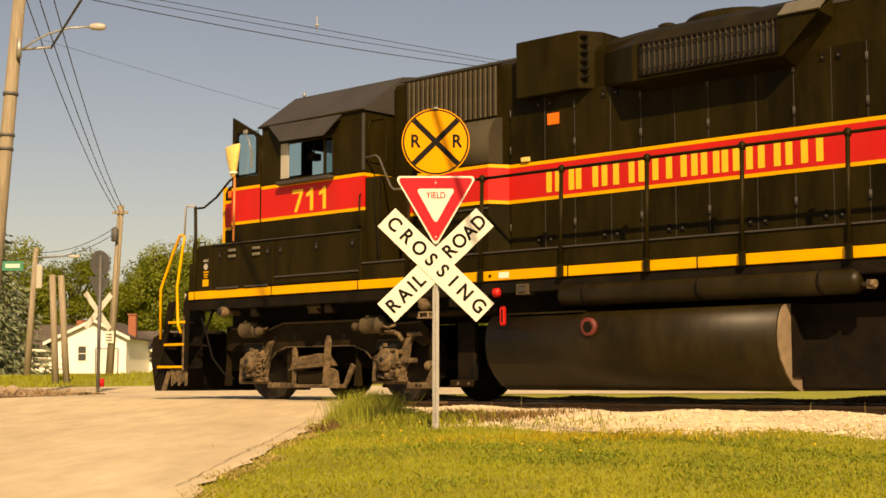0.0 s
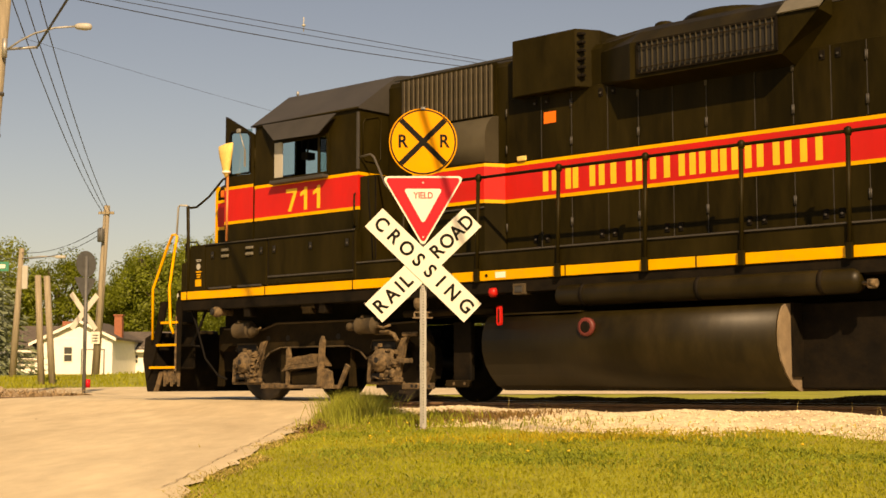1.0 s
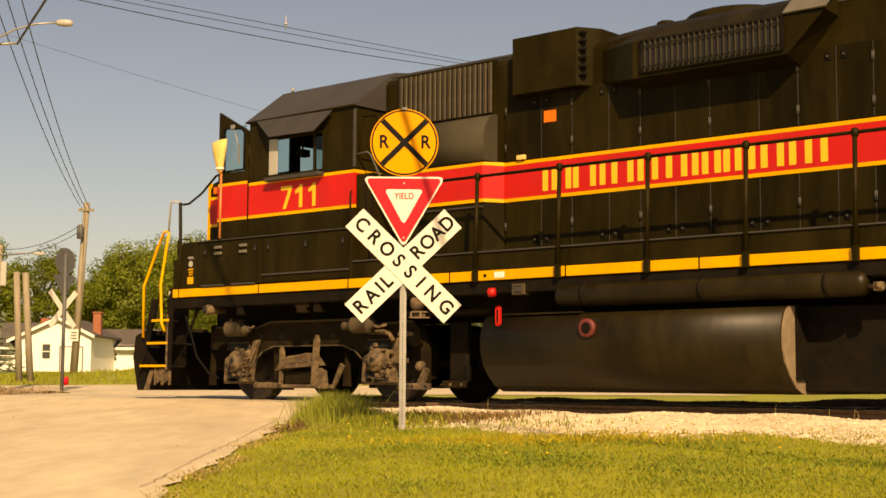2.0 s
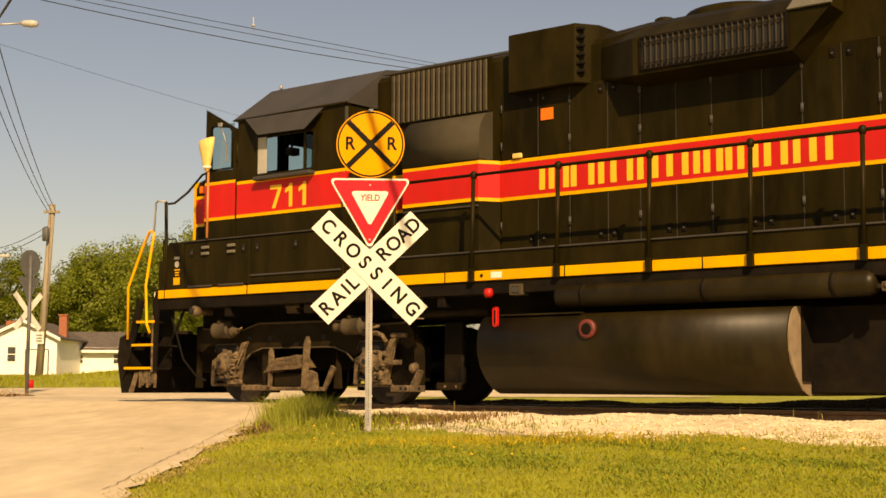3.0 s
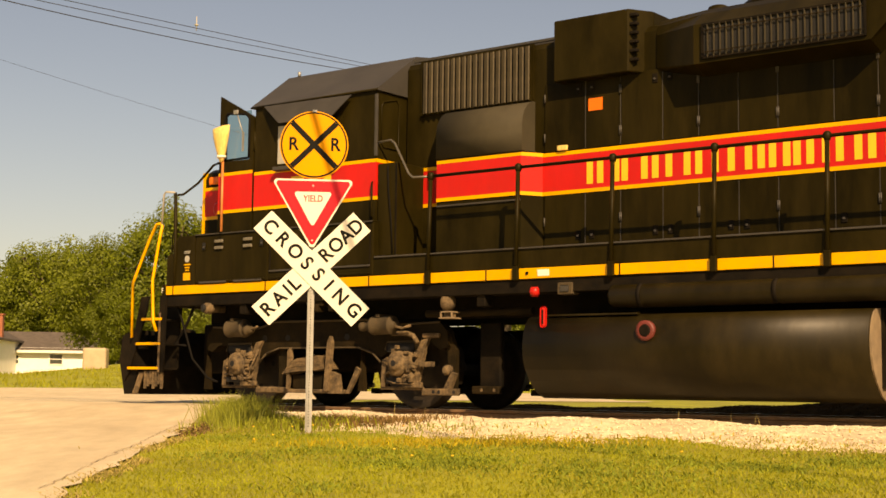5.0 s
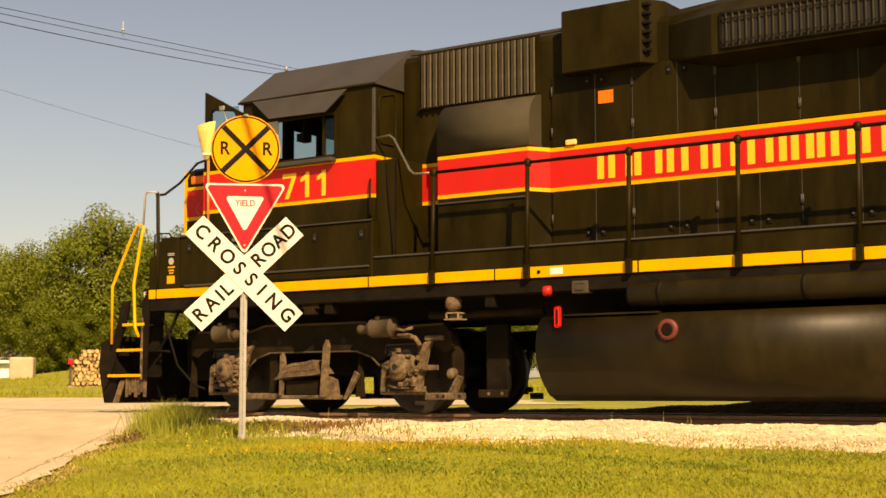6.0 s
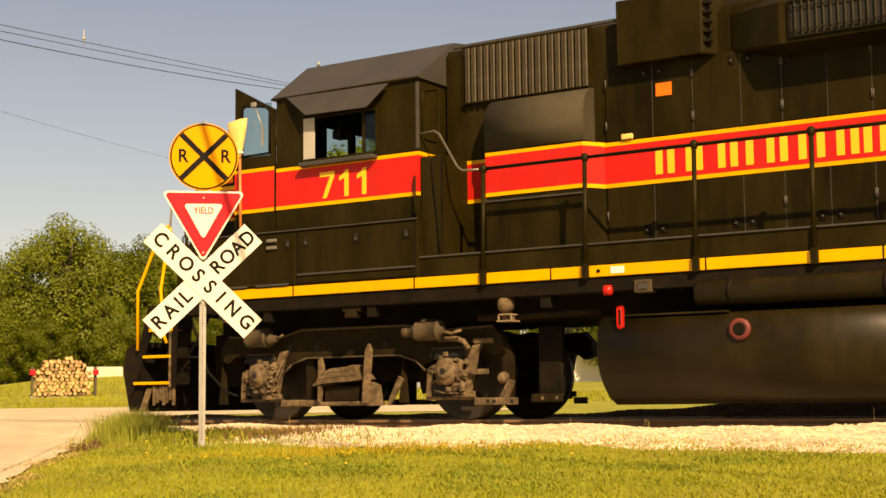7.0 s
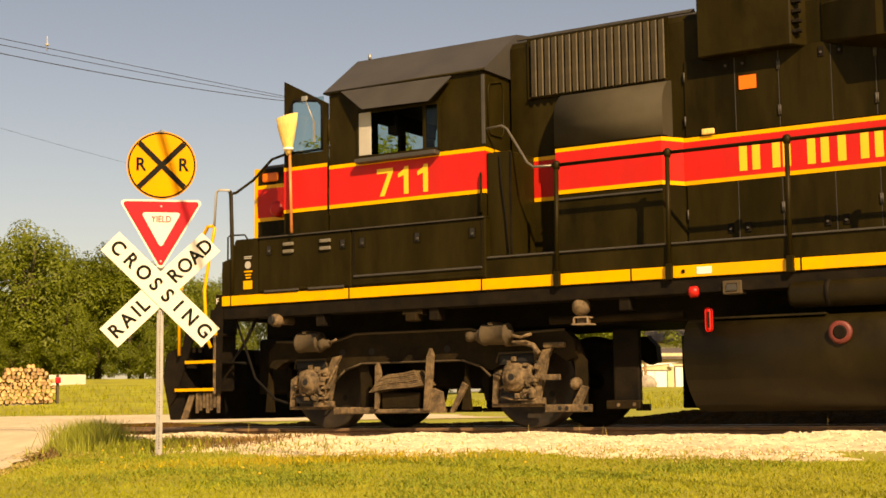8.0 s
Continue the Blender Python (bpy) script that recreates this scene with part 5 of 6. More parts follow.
                lp("top_lugs", cube(c + .30, c + .56, *yy(.38, .44), .84, .90, .02), M_RUSTY, "", t)
            elif not xc:
                lp("lever", tube(bmesh.new(), [(c + .22, Y(.34), .28), (c + .25, Y(.33), .48), (c + .40, Y(.33), .72)], .012, 6), M_RUSTY, "", t)
            # brake shoe, hanger and rod
            for q in (-.60, .60) if not (sy and xc) else (-.60,):
                sg = 1 if q > 0 else -1
                bm = bmesh.new()
                prism(bm, [(c + q - .05, .94), (c + q + .05, .94), (c + q + .13 * sg + .03, .70), (c + q + .10 * sg + .05, .20), (c + q + .10 * sg - .05, .20), (c + q + .07 * sg - .03, .66)], "y", *yy(.46, .53))
                lp("brake_hanger", bm, M_CAST, "", t)
                lp("brake_shoe", prism(bmesh.new(), [(c + q * .90, .32), (c + q * .98, .30), (c + q * 1.06, .50), (c + q * .98, .74), (c + q * .90, .70)], "y", *yy(.70, .82)), M_UNDER, "", t)
            if xc and not sy:
                lp("hanger_pin", lathe(bmesh.new(), (c + .66, Y(.46), .46), (0, -side, 0), [(0, .07), (.06, .06), (.09, .03)], 10), M_RUSTY, "", t)
                lp("brake_foot", prism(bmesh.new(), [(c + .62, .24), (c + .72, .24), (c + .80, .42), (c + .74, .44)], "y", *yy(.40, .46)), M_RUSTY, "", t)
            lp("brake_rod", cube(c + .32, c + (.50 if sy else .86), *yy(.37, .42), .165, .245, .01), M_RUSTY, "flat brake rod", t)
            for dx in (.50, .58, .80) if not sy else ():
                lp("rod_pin", cyl(bmesh.new(), (c + dx, Y(.365), .205), (c + dx, Y(.38), .205), .022, 8), M_DARK, "", t)
            bm = bmesh.new()
            cx = c + (-.09 if xc == 0 else -.35)
            lathe(bm, (cx, Y(.26), .995), (1, 0, 0), [(0, .03), (.004, .112), (.025, .118), (.030, .110), (.285, .110), (.29, .118), (.315, .118), (.320, .05), (.36, .045)], 20)
            if xc:
                lathe(bm, (cx, Y(.26), .985), (-1, 0, 0), [(0, .085), (.05, .075), (.07, .05), (.12, .045), (.14, .06), (.19, .055), (.21, .02)], 12)
            else:
                lathe(bm, (cx + .32, Y(.26), .975), (1, 0, 0), [(0, .085), (.05, .07), (.07, .045), (.11, .05), (.14, .02)], 12)
            box(bm, cx + .10, cx + .16, *yy(.18, .42), 1.09, 1.13, .008)
            if sy and xc:
                bm.free()
            else:
                lp("brake_cylinder", bm, M_DUST_GLINT, "dusty brake cylinder", t)
            if xc and not sy:
                lp("cylinder_rod", tube(bmesh.new(), [(cx + .33, Y(.24), .985), (cx + .48, Y(.23), .955), (cx + .60, Y(.23), .985)], .018, 6), M_RUSTY, "", t)
            elif not xc:
                lp("cylinder_rod", tube(bmesh.new(), [(cx + .42, Y(.24), .98), (cx + .52, Y(.23), 1.0), (cx + .56, Y(.23), 1.02)], .014, 6), M_RUSTY, "", t)
            # near-black block paints the shade of the pocket opening
            lp("frame_pocket", cube(c - .25, c + .19, *yy(.405, .425), .68, .79, .03), M_DARK, "", t)
            lp("pocket_rim", tube(bmesh.new(), [(c - .27, Y(.41), .70), (c - .24, Y(.41), .80), (c + .18, Y(.41), .805), (c + .21, Y(.41), .69)], .014, 6), M_DUST_GLINT, "", t)
        # leaf spring pack in its hanger
        for k in range(8):
            w = .36 - .020 * k
            bm = bmesh.new()
            prism(bm, [(x0 + 1.29 + w * q, .44 + .021 * k + .035 * q * abs(q) + .006 * (1 - q * q) + dz) for q, dz in ((-1, 0), (-.5, 0), (0, 0), (.5, 0), (1, 0), (1, .018), (.5, .018), (0, .018), (-.5, .018), (-1, .018))], "y", *yy(.22 + .004 * (k % 3), .48))
            lp("spring_leaf", bm, M_RUSTY, "dusty spring leaf", t)
        lp("spring_seat", cube(x0 + .98, x0 + 1.80, *yy(.26, .48), .17, .22, .015), M_RUSTY, "", t)
        lp("spring_block", cube(x0 + 1.04, x0 + 1.56, *yy(.30, .48), .22, .40, .015), M_CAST, "", t)
        lp("hanger_bar", prism(bmesh.new(), [(x0 + 1.67, .20), (x0 + 1.74, .20), (x0 + 1.79, .80), (x0 + 1.76, .875), (x0 + 1.72, .79)], "y", *yy(.18, .24)), M_RUSTY, "tall spring hanger", t)
        lp("hanger_plate", prism(bmesh.new(), [(x0 + 1.66, .17), (x0 + 1.90, .17), (x0 + 1.86, .40), (x0 + 1.76, .44)], "y", *yy(.22, .30)), M_RUSTY, "", t)
        lp("hanger_bar", prism(bmesh.new(), [(x0 + .985, .22), (x0 + 1.015, .22), (x0 + 1.06, .62), (x0 + 1.03, .74), (x0 + .995, .70)], "y", *yy(.24, .29)), M_RUSTY, "", t)
        lp("brake_lever", prism(bmesh.new(), [(x0 + 1.93, .17), (x0 + 1.98, .17), (x0 + 2.16, .46), (x0 + 2.10, .50)], "y", *yy(.30, .34)), M_RUSTY, "", t)
        lp("brake_beam", cube(x0 + .42, x0 + .92, *yy(.36, .42), .17, .24, .01), M_RUSTY, "", t)
    return t


truck(.11)
truck(10.47)


def wheelset(x):
    bm = bmesh.new()
    cyl(bm, (0, .75, 0), (0, W - .75, 0), .09, 14)
    w = lp("wheelset", bm, M_WHEEL, "steel wheels on an axle")
    for y, s in ((.735, 1), (W - .735, -1)):
        bm = bmesh.new()
        lathe(bm, (0, y, 0), (0, s, 0), [(0, .13), (.02, .15), (.03, .36), (-.004, .42), (-.004, .50), (.0, .508), (.10, .512), (.105, .535), (.13, .535), (.135, .42), (.11, .38), (.11, .15), (.14, .13)], 40)
        wh = lp("wheel", bm, M_WHEEL, "worn steel wheel", w)
        for k in range(4):
            a = k * math.pi / 2
            lp("wheel_hole", cyl(bmesh.new(), (.26 * math.cos(a), y - s * .002 + s * .02, .26 * math.sin(a)), (.26 * math.cos(a), y + s * .03, .26 * math.sin(a)), .035, 10), M_DARK, "", w)
    w.location = (x, 0, .508)
    return w


wheels = [(x, wheelset(x)) for x in (.11, 2.853, 10.47, 13.213)]

# broom leaning on the open door
broom = thing("broom", "straw broom with a varnished handle, bristles up", "broom")
b_ = Vector((.16, -.06, 2.25))
t_ = Vector((.07, .02, 3.22))
part("handle", cyl(bmesh.new(), b_, t_, .017, 10), M_HANDLE, broom, "reddish varnished handle")
bm = bmesh.new()
rings = []
for z, w, d, cx in ((3.18, .025, .025, .07), (3.24, .055, .04, .065), (3.33, .08, .05, .06), (3.50, .13, .06, .05), (3.64, .155, .055, .045)):
    rings.append([bm.verts.new((cx + w * math.cos(a), .0 + d * math.sin(a), z + .05 * w * math.cos(a) * 3)) for a in arc(15, 0, 337.5)])
for a, b in zip(rings, rings[1:]):
    for i in range(16):
        f = bm.faces.new((a[i], a[(i + 1) % 16], b[(i + 1) % 16], b[i]))
        f.smooth = True
bm.faces.new(rings[0][::-1])
bm.faces.new(rings[-1])
part("bristles", bm, M_BROOM, broom, "pale straw bristles")
part("binding", lathe(bmesh.new(), (.066, .0, 3.23), (-.05, 0, 1), [(0, .058), (.03, .064)], 14), M_WHITE, broom, "white stitched binding")

# ---- poles, wires, lamp ----
def tapered(bm, p0, p1, r0, r1, seg=12):
    return cyl(bm, p0, p1, r0, seg, r1)


def utility_pole(label, base, top, r0, r1, arms=()):
    p = thing("utility_pole", label, "utility pole", "utility poles")
    part("shaft", tapered(bmesh.new(), base, top, r0, r1), M_POLE, p, "grey weathered timber shaft")
    for z, w, ang in arms:
        k = (z - base[2]) / (top[2] - base[2])
        c = Vector(base).lerp(Vector(top), k)
        d = Vector((math.cos(radians(ang)), math.sin(radians(ang)), 0))
        bm = bmesh.new()
        tube(bm, [c - d * w, c + d * w], .06, 6)
        part("crossarm", bm, M_POLE, p)
        for q in (-.9, -.3, .3, .9):
            e = c + d * w * q
            part("insulator", lathe(bmesh.new(), e, (0, 0, 1), [(.04, .02), (.08, .05), (.12, .03), (.16, .05), (.2, .02)], 8), M_GREYPANEL, p)
    return p


POLE_A = utility_pole("leaning timber utility pole with a street lamp arm", (-9.75, 30, -.4), (-9.12, 30, 9.8), .17, .13, ((9.3, .9, 20),))
part("bracket", cyl(bmesh.new(), (-9.13, 29.85, 7.2), (-9.13, 29.85, 7.6), .06, 8), M_STEEL, POLE_A)
part("lamp_arm", tube(bmesh.new(), [(-9.1, 29.85, 7.35), (-8.8, 29.85, 7.56), (-8.5, 29.8, 7.70), (-8.05, 29.8, 7.83), (-7.6, 29.8, 7.86)], .022), M_STEEL, POLE_A, "curved steel lamp arm")
bm = bmesh.new()
lathe(bm, (-7.62, 29.8, 7.86), (1, 0, -.03), [(0, .04), (.06, .07), (.22, .085), (.32, .07), (.36, .03)], 12)
part("lamp_head", bm, M_GREYPANEL, POLE_A, "pale street lamp head")
part("name_plate", cube(-9.34, -8.90, 29.80, 29.82, 2.60, 2.80), M_GREENSIGN, POLE_A, "green street name plate")
part("name_bar", cube(-9.27, -8.97, 29.79, 29.798, 2.66, 2.74), M_SIGNWHITE, POLE_A, "plain white bar")
for z in (5.5, 5.2, 6.4):
    part("pole_band", lathe(bmesh.new(), (-9.75 + .0618 * (z + .4), 30, z), (0, 0, 1), [(0, .17), (.06, .17)], 12), M_SIGNBACK, POLE_A)

POLE_B = utility_pole("timber utility pole with crossarm and a white notice", (-12.98, 55, .3), (-12.65, 55, 7.15), .16, .12)
part("crossarm", box(bmesh.new(), -12.95, -12.35, 54.84, 54.94, 6.8, 6.9), M_POLE, POLE_B)
part("transformer", lathe(bmesh.new(), (-12.82, 54.75, 5.7), (0, 0, 1), [(0, .10), (.02, .13), (.5, .13), (.55, .06)], 12), M_SIGNBACK, POLE_B, "small grey canister")
part("notice", cube(-13.12, -12.78, 54.78, 54.80, 1.75, 2.22), M_SIGNWHITE, POLE_B, "white notice board")
for k in range(3):
    part("notice_bar", cube(-13.07, -12.84, 54.77, 54.778, 1.84 + k * .11, 1.88 + k * .11), M_SIGNBACK, POLE_B)
POLE_C = utility_pole("slender leaning timber pole by the lane", (-17.65, 60, .3), (-17.38, 60, 5.95), .16, .11)
part("lamp_arm", tube(bmesh.new(), [(-17.4, 60, 5.5), (-16.6, 60, 5.6), (-15.9, 60, 5.6)], .03), M_STEEL, POLE_C)
part("lamp_head", cube(-15.95, -15.5, 59.9, 60.1, 5.52, 5.64, .03), M_GREYPANEL, POLE_C)
part("meter", cube(-17.30, -17.05, 59.8, 59.9, 4.2, 5.2, .03), M_GREYPANEL, POLE_C)
for x0, x1, top in ((-12.3, -12.5, 3.66), (-11.95, -12.22, 3.64)):
    g = thing("guard_post", "tall bare timber post beside the lane", "post", "timber posts")
    part("shaft", tapered(bmesh.new(), (x0, 45, .05), (x1, 45, top), .11, .10, 10), M_POLE, g)


def wire(pts, r, sag=0.0, n=14, label="thin black overhead wire strung between poles"):
    out = []
    a, b = Vector(pts[0]), Vector(pts[1])
    for i in range(n + 1):
        k = i / n
        p = a.lerp(b, k)
        p.z -= sag * 4 * k * (1 - k)
        out.append(p)
    tagged(link("overhead_wire", tube(bmesh.new(), out, r, 5), M_WIRE), label, "wire", "overhead wires")


def from_view(px, py, y):
    """A point at the distance y along a sight line of the first moment."""
    e = view(0, 0, 0, 0.0, 5.38, -.12)
    d = e.to_3x3() @ Vector(((px - 784) / 2500.7, (441 - py) / 2500.7, -1))
    k = y / d.y
    return e.translation + d * k


for ya, yb, r, sag in ((-86, 128, .014, .05), (-81, 130, .014, .22), (-78, 133, .018, .5)):
    wire((from_view(-200, ya, 40), from_view(1000, yb, 75)), r, sag, 24)
spacer = thing("wire_spacer", "pale insulator hanging on the overhead wires", "insulator")
c = from_view(559, 46, 57)
part("rod", cyl(bmesh.new(), c + Vector((0, 0, -.25)), c + Vector((0, 0, .35)), .02, 6), M_GREYPANEL, spacer)
part("disc", lathe(bmesh.new(), c + Vector((0, 0, -.05)), (0, 0, 1), [(0, .03), (.03, .08), (.08, .08), (.1, .03)], 10), M_GREYPANEL, spacer)
topB = Vector((-12.7, 55, 7.05))
for px in (30, 55, 82):
    p = from_view(px, -40, 29.8)
    wire((topB + Vector(((px - 55) * .006, 0, -.12)), p), .013, .45)
wire(((-8.50, 30.05, 7.45), (14.62, -26.61, 5.82)), .026, .0, 24, "thick black cable slung from the lamp pole across the lawn")
part("cable_bracket", tube(bmesh.new(), [(-9.28, 30, 7.40), (-8.48, 30.02, 7.46)], .03), M_STEEL, POLE_A)
wire((from_view(60, 68, 60), from_view(760, 262, 100)), .008, .2)
for k in (0, 10):
    wire((from_view(60, 448 + k, 60), from_view(212, 398 + k, 55)), .013, .35)
    wire((from_view(60, 446 + k, 60), from_view(-200, 470 + k, 62)), .013, .2)


# ---- houses ----
def house_window(parent, x, z, w, h, y):
    f = bmesh.new()
    for a in ((x - w / 2 - .07, x - w / 2, z - .07, z + h + .07), (x + w / 2, x + w / 2 + .07, z - .07, z + h + .07), (x - w / 2, x + w / 2, z + h, z + h + .07), (x - w / 2, x + w / 2, z - .07, z), (x - w / 2, x + w / 2, z + h / 2 - .025, z + h / 2 + .025)):
        box(f, a[0], a[1], y - .06, y - .01, a[2], a[3])
    win = part("window", f, M_WHITE, parent, "white window frame")
    part("pane", cube(x - w / 2, x + w / 2, y - .035, y - .015, z, z + h), M_DARKGLASS, win, "dark reflecting pane")


M_DARKGLASS = mat("window_pane", (.05, .055, .05), .08, var=.1, spec=.8)


def white_house():
    y, b = 100.0, .65
    h = thing("house", "small white gabled house with a brick chimney", "house", m=pose(-.42, 0, 0))
    bm = bmesh.new()
    prism(bm, [(-27.3, b), (-22.0, b), (-22.0, 3.35), (-24.3, 4.50), (-27.3, 3.05)], "y", y, y + 9)
    part("wall", bm, M_SIDING, h, "white clapboard wall")
    for i in range(17):
        z = b + .25 + i * .15
        part("clapboard", prism(bmesh.new(), [(y - .003, z), (y - .03, z), (y - .003, z + .15)], "x", -27.3, -22.0), M_SIDING, h)
    for (xa, za), (xb, zb) in (((-24.3, 4.58), (-21.7, 3.28)), ((-24.3, 4.58), (-27.8, 2.92))):
        bm = bmesh.new()
        prism(bm, [(xa, za), (xb, zb), (xb, zb + .16), (xa, za + .16)], "y", y - .35, y + 9.3)
        r = part("roof", bm, M_SHINGLE, h, "dark shingle roof slope")
        part("fascia", prism(bmesh.new(), [(xa, za - .10), (xb, zb - .10), (xb, zb + .12), (xa, za + .12)], "y", y - .38, y - .352), M_WHITE, r, "white rake board")
    ch = part("chimney", cube(-22.35, -21.8, y + 2, y + 2.6, 3.3, 5.05, .02), M_BRICK, h, "red brick chimney")
    part("chimney_cap", cube(-22.42, -21.73, y + 1.93, y + 2.67, 5.05, 5.15, .02), M_BRICK, ch)
    part("chimney", cube(-26.6, -26.0, y + 4, y + 4.6, 3.3, 4.75, .02), M_BRICK, h, "red brick chimney")
    house_window(h, -25.1, 1.75, .55, 1.0, y)
    part("door", cube(-24.1, -22.6, y - .06, y - .005, b, 2.55, .01), M_WHITE, h, "wide white door")
    part("door_casing", box(box(cube(-24.18, -24.10, y - .08, y - .005, b, 2.62), -22.60, -22.52, y - .08, y - .005, b, 2.62), -24.10, -22.60, y - .08, y - .005, 2.55, 2.62), M_SIGNBACK, h, "dark door casing")
    part("plinth", cube(-27.3, -22.0, y - .05, y - .004, b - .3, b + .12), M_SIGNBACK, h, "dark plinth")
    part("roof", prism(bmesh.new(), [(y + .1, 2.55), (y + 4.2, 4.42), (y + 8.6, 2.6), (y + 8.6, 2.45), (y + 4.2, 4.27), (y + .1, 2.40)], "x", -29.6, -24.6), M_SHINGLE, h, "dark shingle roof of the side wing")
    part("gutter", cube(-29.6, -27.3, y + .02, y + .10, 2.40, 2.54), M_WHITE, h, "white gutter")
    part("porch_wall", cube(-29.2, -27.3, y + .6, y + 5.8, b, 2.45), M_SIDING, h)
    house_window(h, -28.2, 1.55, 1.1, .8, y + .6)
    for i in range(9):
        part("picket", cube(-31.6 + i * .2, -31.5 + i * .2, y - 2, y - 1.95, .75, 1.75), M_WHITE, h)
    part("picket_rail", cube(-31.7, -29.8, y - 1.94, y - 1.9, 1.55, 1.65), M_WHITE, h)
    for x in (-29.0, -28.2, -27.4, -26.7):
        part("deck_post", cube(x, x + .1, y - 1.1, y - 1.0, .7, 1.85), M_POLE, h)
    for z in (1.25, 1.75):
        part("deck_rail", cube(-29.0, -26.6, y - 1.12, y - .98, z, z + .1), M_POLE, h)


def low_house():
    y, b = 108.0, .7
    h = thing("house", "low white house with a long dark shingle roof", "house")
    part("wall", cube(-23.9, -16.6, y, y + 7, b, 2.95), M_SIDING, h, "white wall")
    bm = bmesh.new()
    prism(bm, [(y - .5, 2.75), (y + 3.5, 4.25), (y + 7.5, 2.75), (y + 7.5, 2.6), (y + 3.5, 4.1), (y - .5, 2.6)], "x", -24.2, -16.2)
    r = part("roof", bm, M_SHINGLE, h, "dark shingle roof")
    part("eave_board", cube(-24.2, -16.2, y - .54, y - .505, 2.55, 2.74), M_WHITE, r, "white eave board")
    part("rake_board", prism(bmesh.new(), [(y - .5, 2.55), (y + 3.5, 4.05), (y + 7.5, 2.55), (y + 7.5, 2.8), (y + 3.5, 4.3), (y - .5, 2.8)], "x", -16.195, -16.15), M_WHITE, r)
    house_window(h, -22.6, 1.75, .7, .6, y)
    house_window(h, -19.5, 1.75, .9, .7, y)


white_house()
low_house()


def garage():
    x, y, b = 24.6, 70.0, 1.12
    g = thing("garage", "tan garage with white doors and a dark overhanging roof", "garage")
    part("wall", cube(x - 1.6, x + 6.5, y, y + 7, b - .4, 2.95), mat("pale_tan_siding", (.58, .44, .25), .7, var=.12, scale=3), g, "pale tan wall")
    part("roof", prism(bmesh.new(), [(y - .3, 2.74), (y + 3.5, 3.36), (y + 7.6, 2.74), (y + 7.6, 2.62), (y - .3, 2.62)], "x", x - 2.4, x + 6.9), M_SHINGLE, g, "dark roof with a deep eave")
    part("soffit_board", prism(bmesh.new(), [(x - 1.6, 2.20), (x + 1.0, 2.44), (x + 1.0, 2.52), (x - 1.6, 2.28)], "y", y - .06, y - .004), M_WHITE, g, "pale slanting board")
    for x0, x1, z1 in ((-.98, .30, 2.02), (.78, 1.40, 2.22), (2.2, 3.4, 2.2)):
        d = part("door", cube(x + x0, x + x1, y - .05, y - .004, b, z1, .01), M_WHITE, g, "white door")
        part("casing", box(box(cube(x + x0 - .05, x + x0, y - .07, y - .004, b, z1 + .05), x + x1, x + x1 + .05, y - .07, y - .004, b, z1 + .05), x + x0, x + x1, y - .07, y - .004, z1, z1 + .05), M_SIGNBACK, d, "dark casing")
        part("door_joint", cube(x + (x0 + x1) / 2 - .015, x + (x0 + x1) / 2 + .015, y - .062, y - .05, b, z1), M_GREYPANEL, d)
    part("lamp", lathe(bmesh.new(), (x + .50, y - .14, 2.18), (0, 0, 1), [(0, .05), (.04, .13), (.14, .13), (.2, .05)], 12), M_WHITE, g, "round white wall lamp")


def timber_porch():
    x, y, b = 22.0, 68.0, 1.10
    g = thing("timber_porch", "orange-brown timber porch with a pale panel and clutter beneath", "porch")
    for dx in (-1.6, -.55, .55, 1.1):
        part("post", cube(x + dx - .06, x + dx + .06, y - .06, y + .06, b - .4, 2.62, .01), M_LOG, g)
    part("beam", cube(x - 1.8, x + 1.3, y - .09, y + .09, 2.52, 2.68, .01), M_LOG, g, "orange-brown beam")
    part("handrail", cube(x - 1.6, x + 1.1, y - .05, y + .05, 2.08, 2.18, .01), M_LOG, g)
    part("pale_panel", cube(x - 1.54, x + .50, y + .02, y + .05, 1.66, 2.08, .01), mat("pale_ply", (.60, .43, .24), .8, var=.2, scale=3), g, "pale plywood panel")
    part("back_wall", cube(x - 1.7, x + 1.2, y + 1.6, y + 1.7, b - .4, 2.62), M_TAN, g, "tan rear wall")
    part("porch_roof", prism(bmesh.new(), [(y - .4, 2.69), (y + 1.9, 2.95), (y + 1.9, 3.05), (y - .4, 2.79)], "x", x - 1.9, x + 1.4), M_SHINGLE, g, "low dark roof")
    plank = thing("plank", "pale plank leaning against the porch", "plank")
    part("board", prism(bmesh.new(), [(x + .15, b - .05), (x + .30, b - .05), (x + .72, 2.05), (x + .57, 2.05)], "y", y - .22, y - .18), mat("yellow_pine", (.62, .40, .10), .7, var=.2, scale=5), plank)
    rk = thing("boulder", "rounded grey boulder in front of the porch", "boulder")
    bm = bmesh.new()
    bmesh.ops.create_icosphere(bm, subdivisions=3, radius=.48)
    rr = random.Random(6)
    for v in bm.verts:
        v.co *= 1 + .10 * math.sin(5 * v.co.x + 3 * v.co.z) + rr.uniform(-.02, .02)
        v.co.z *= .85
    part("stone", shift(bm, x + .95, y - .55, b + .22), mat("grey_boulder", (.33, .28, .22), .9, var=.3, scale=5, bump=.4), rk)
    for k in range(4):
        pot = thing("flower_pot", "dark pot of scrub below the porch rail", "pot", "pots below the porch")
        part("pot", lathe(bmesh.new(), (x - 1.2 + k * .36, y - .35, b - .06), (0, 0, 1), [(0, .10), (.24, .15), (.26, .13)], 10), M_DARK if k % 2 else M_BRICK, pot)


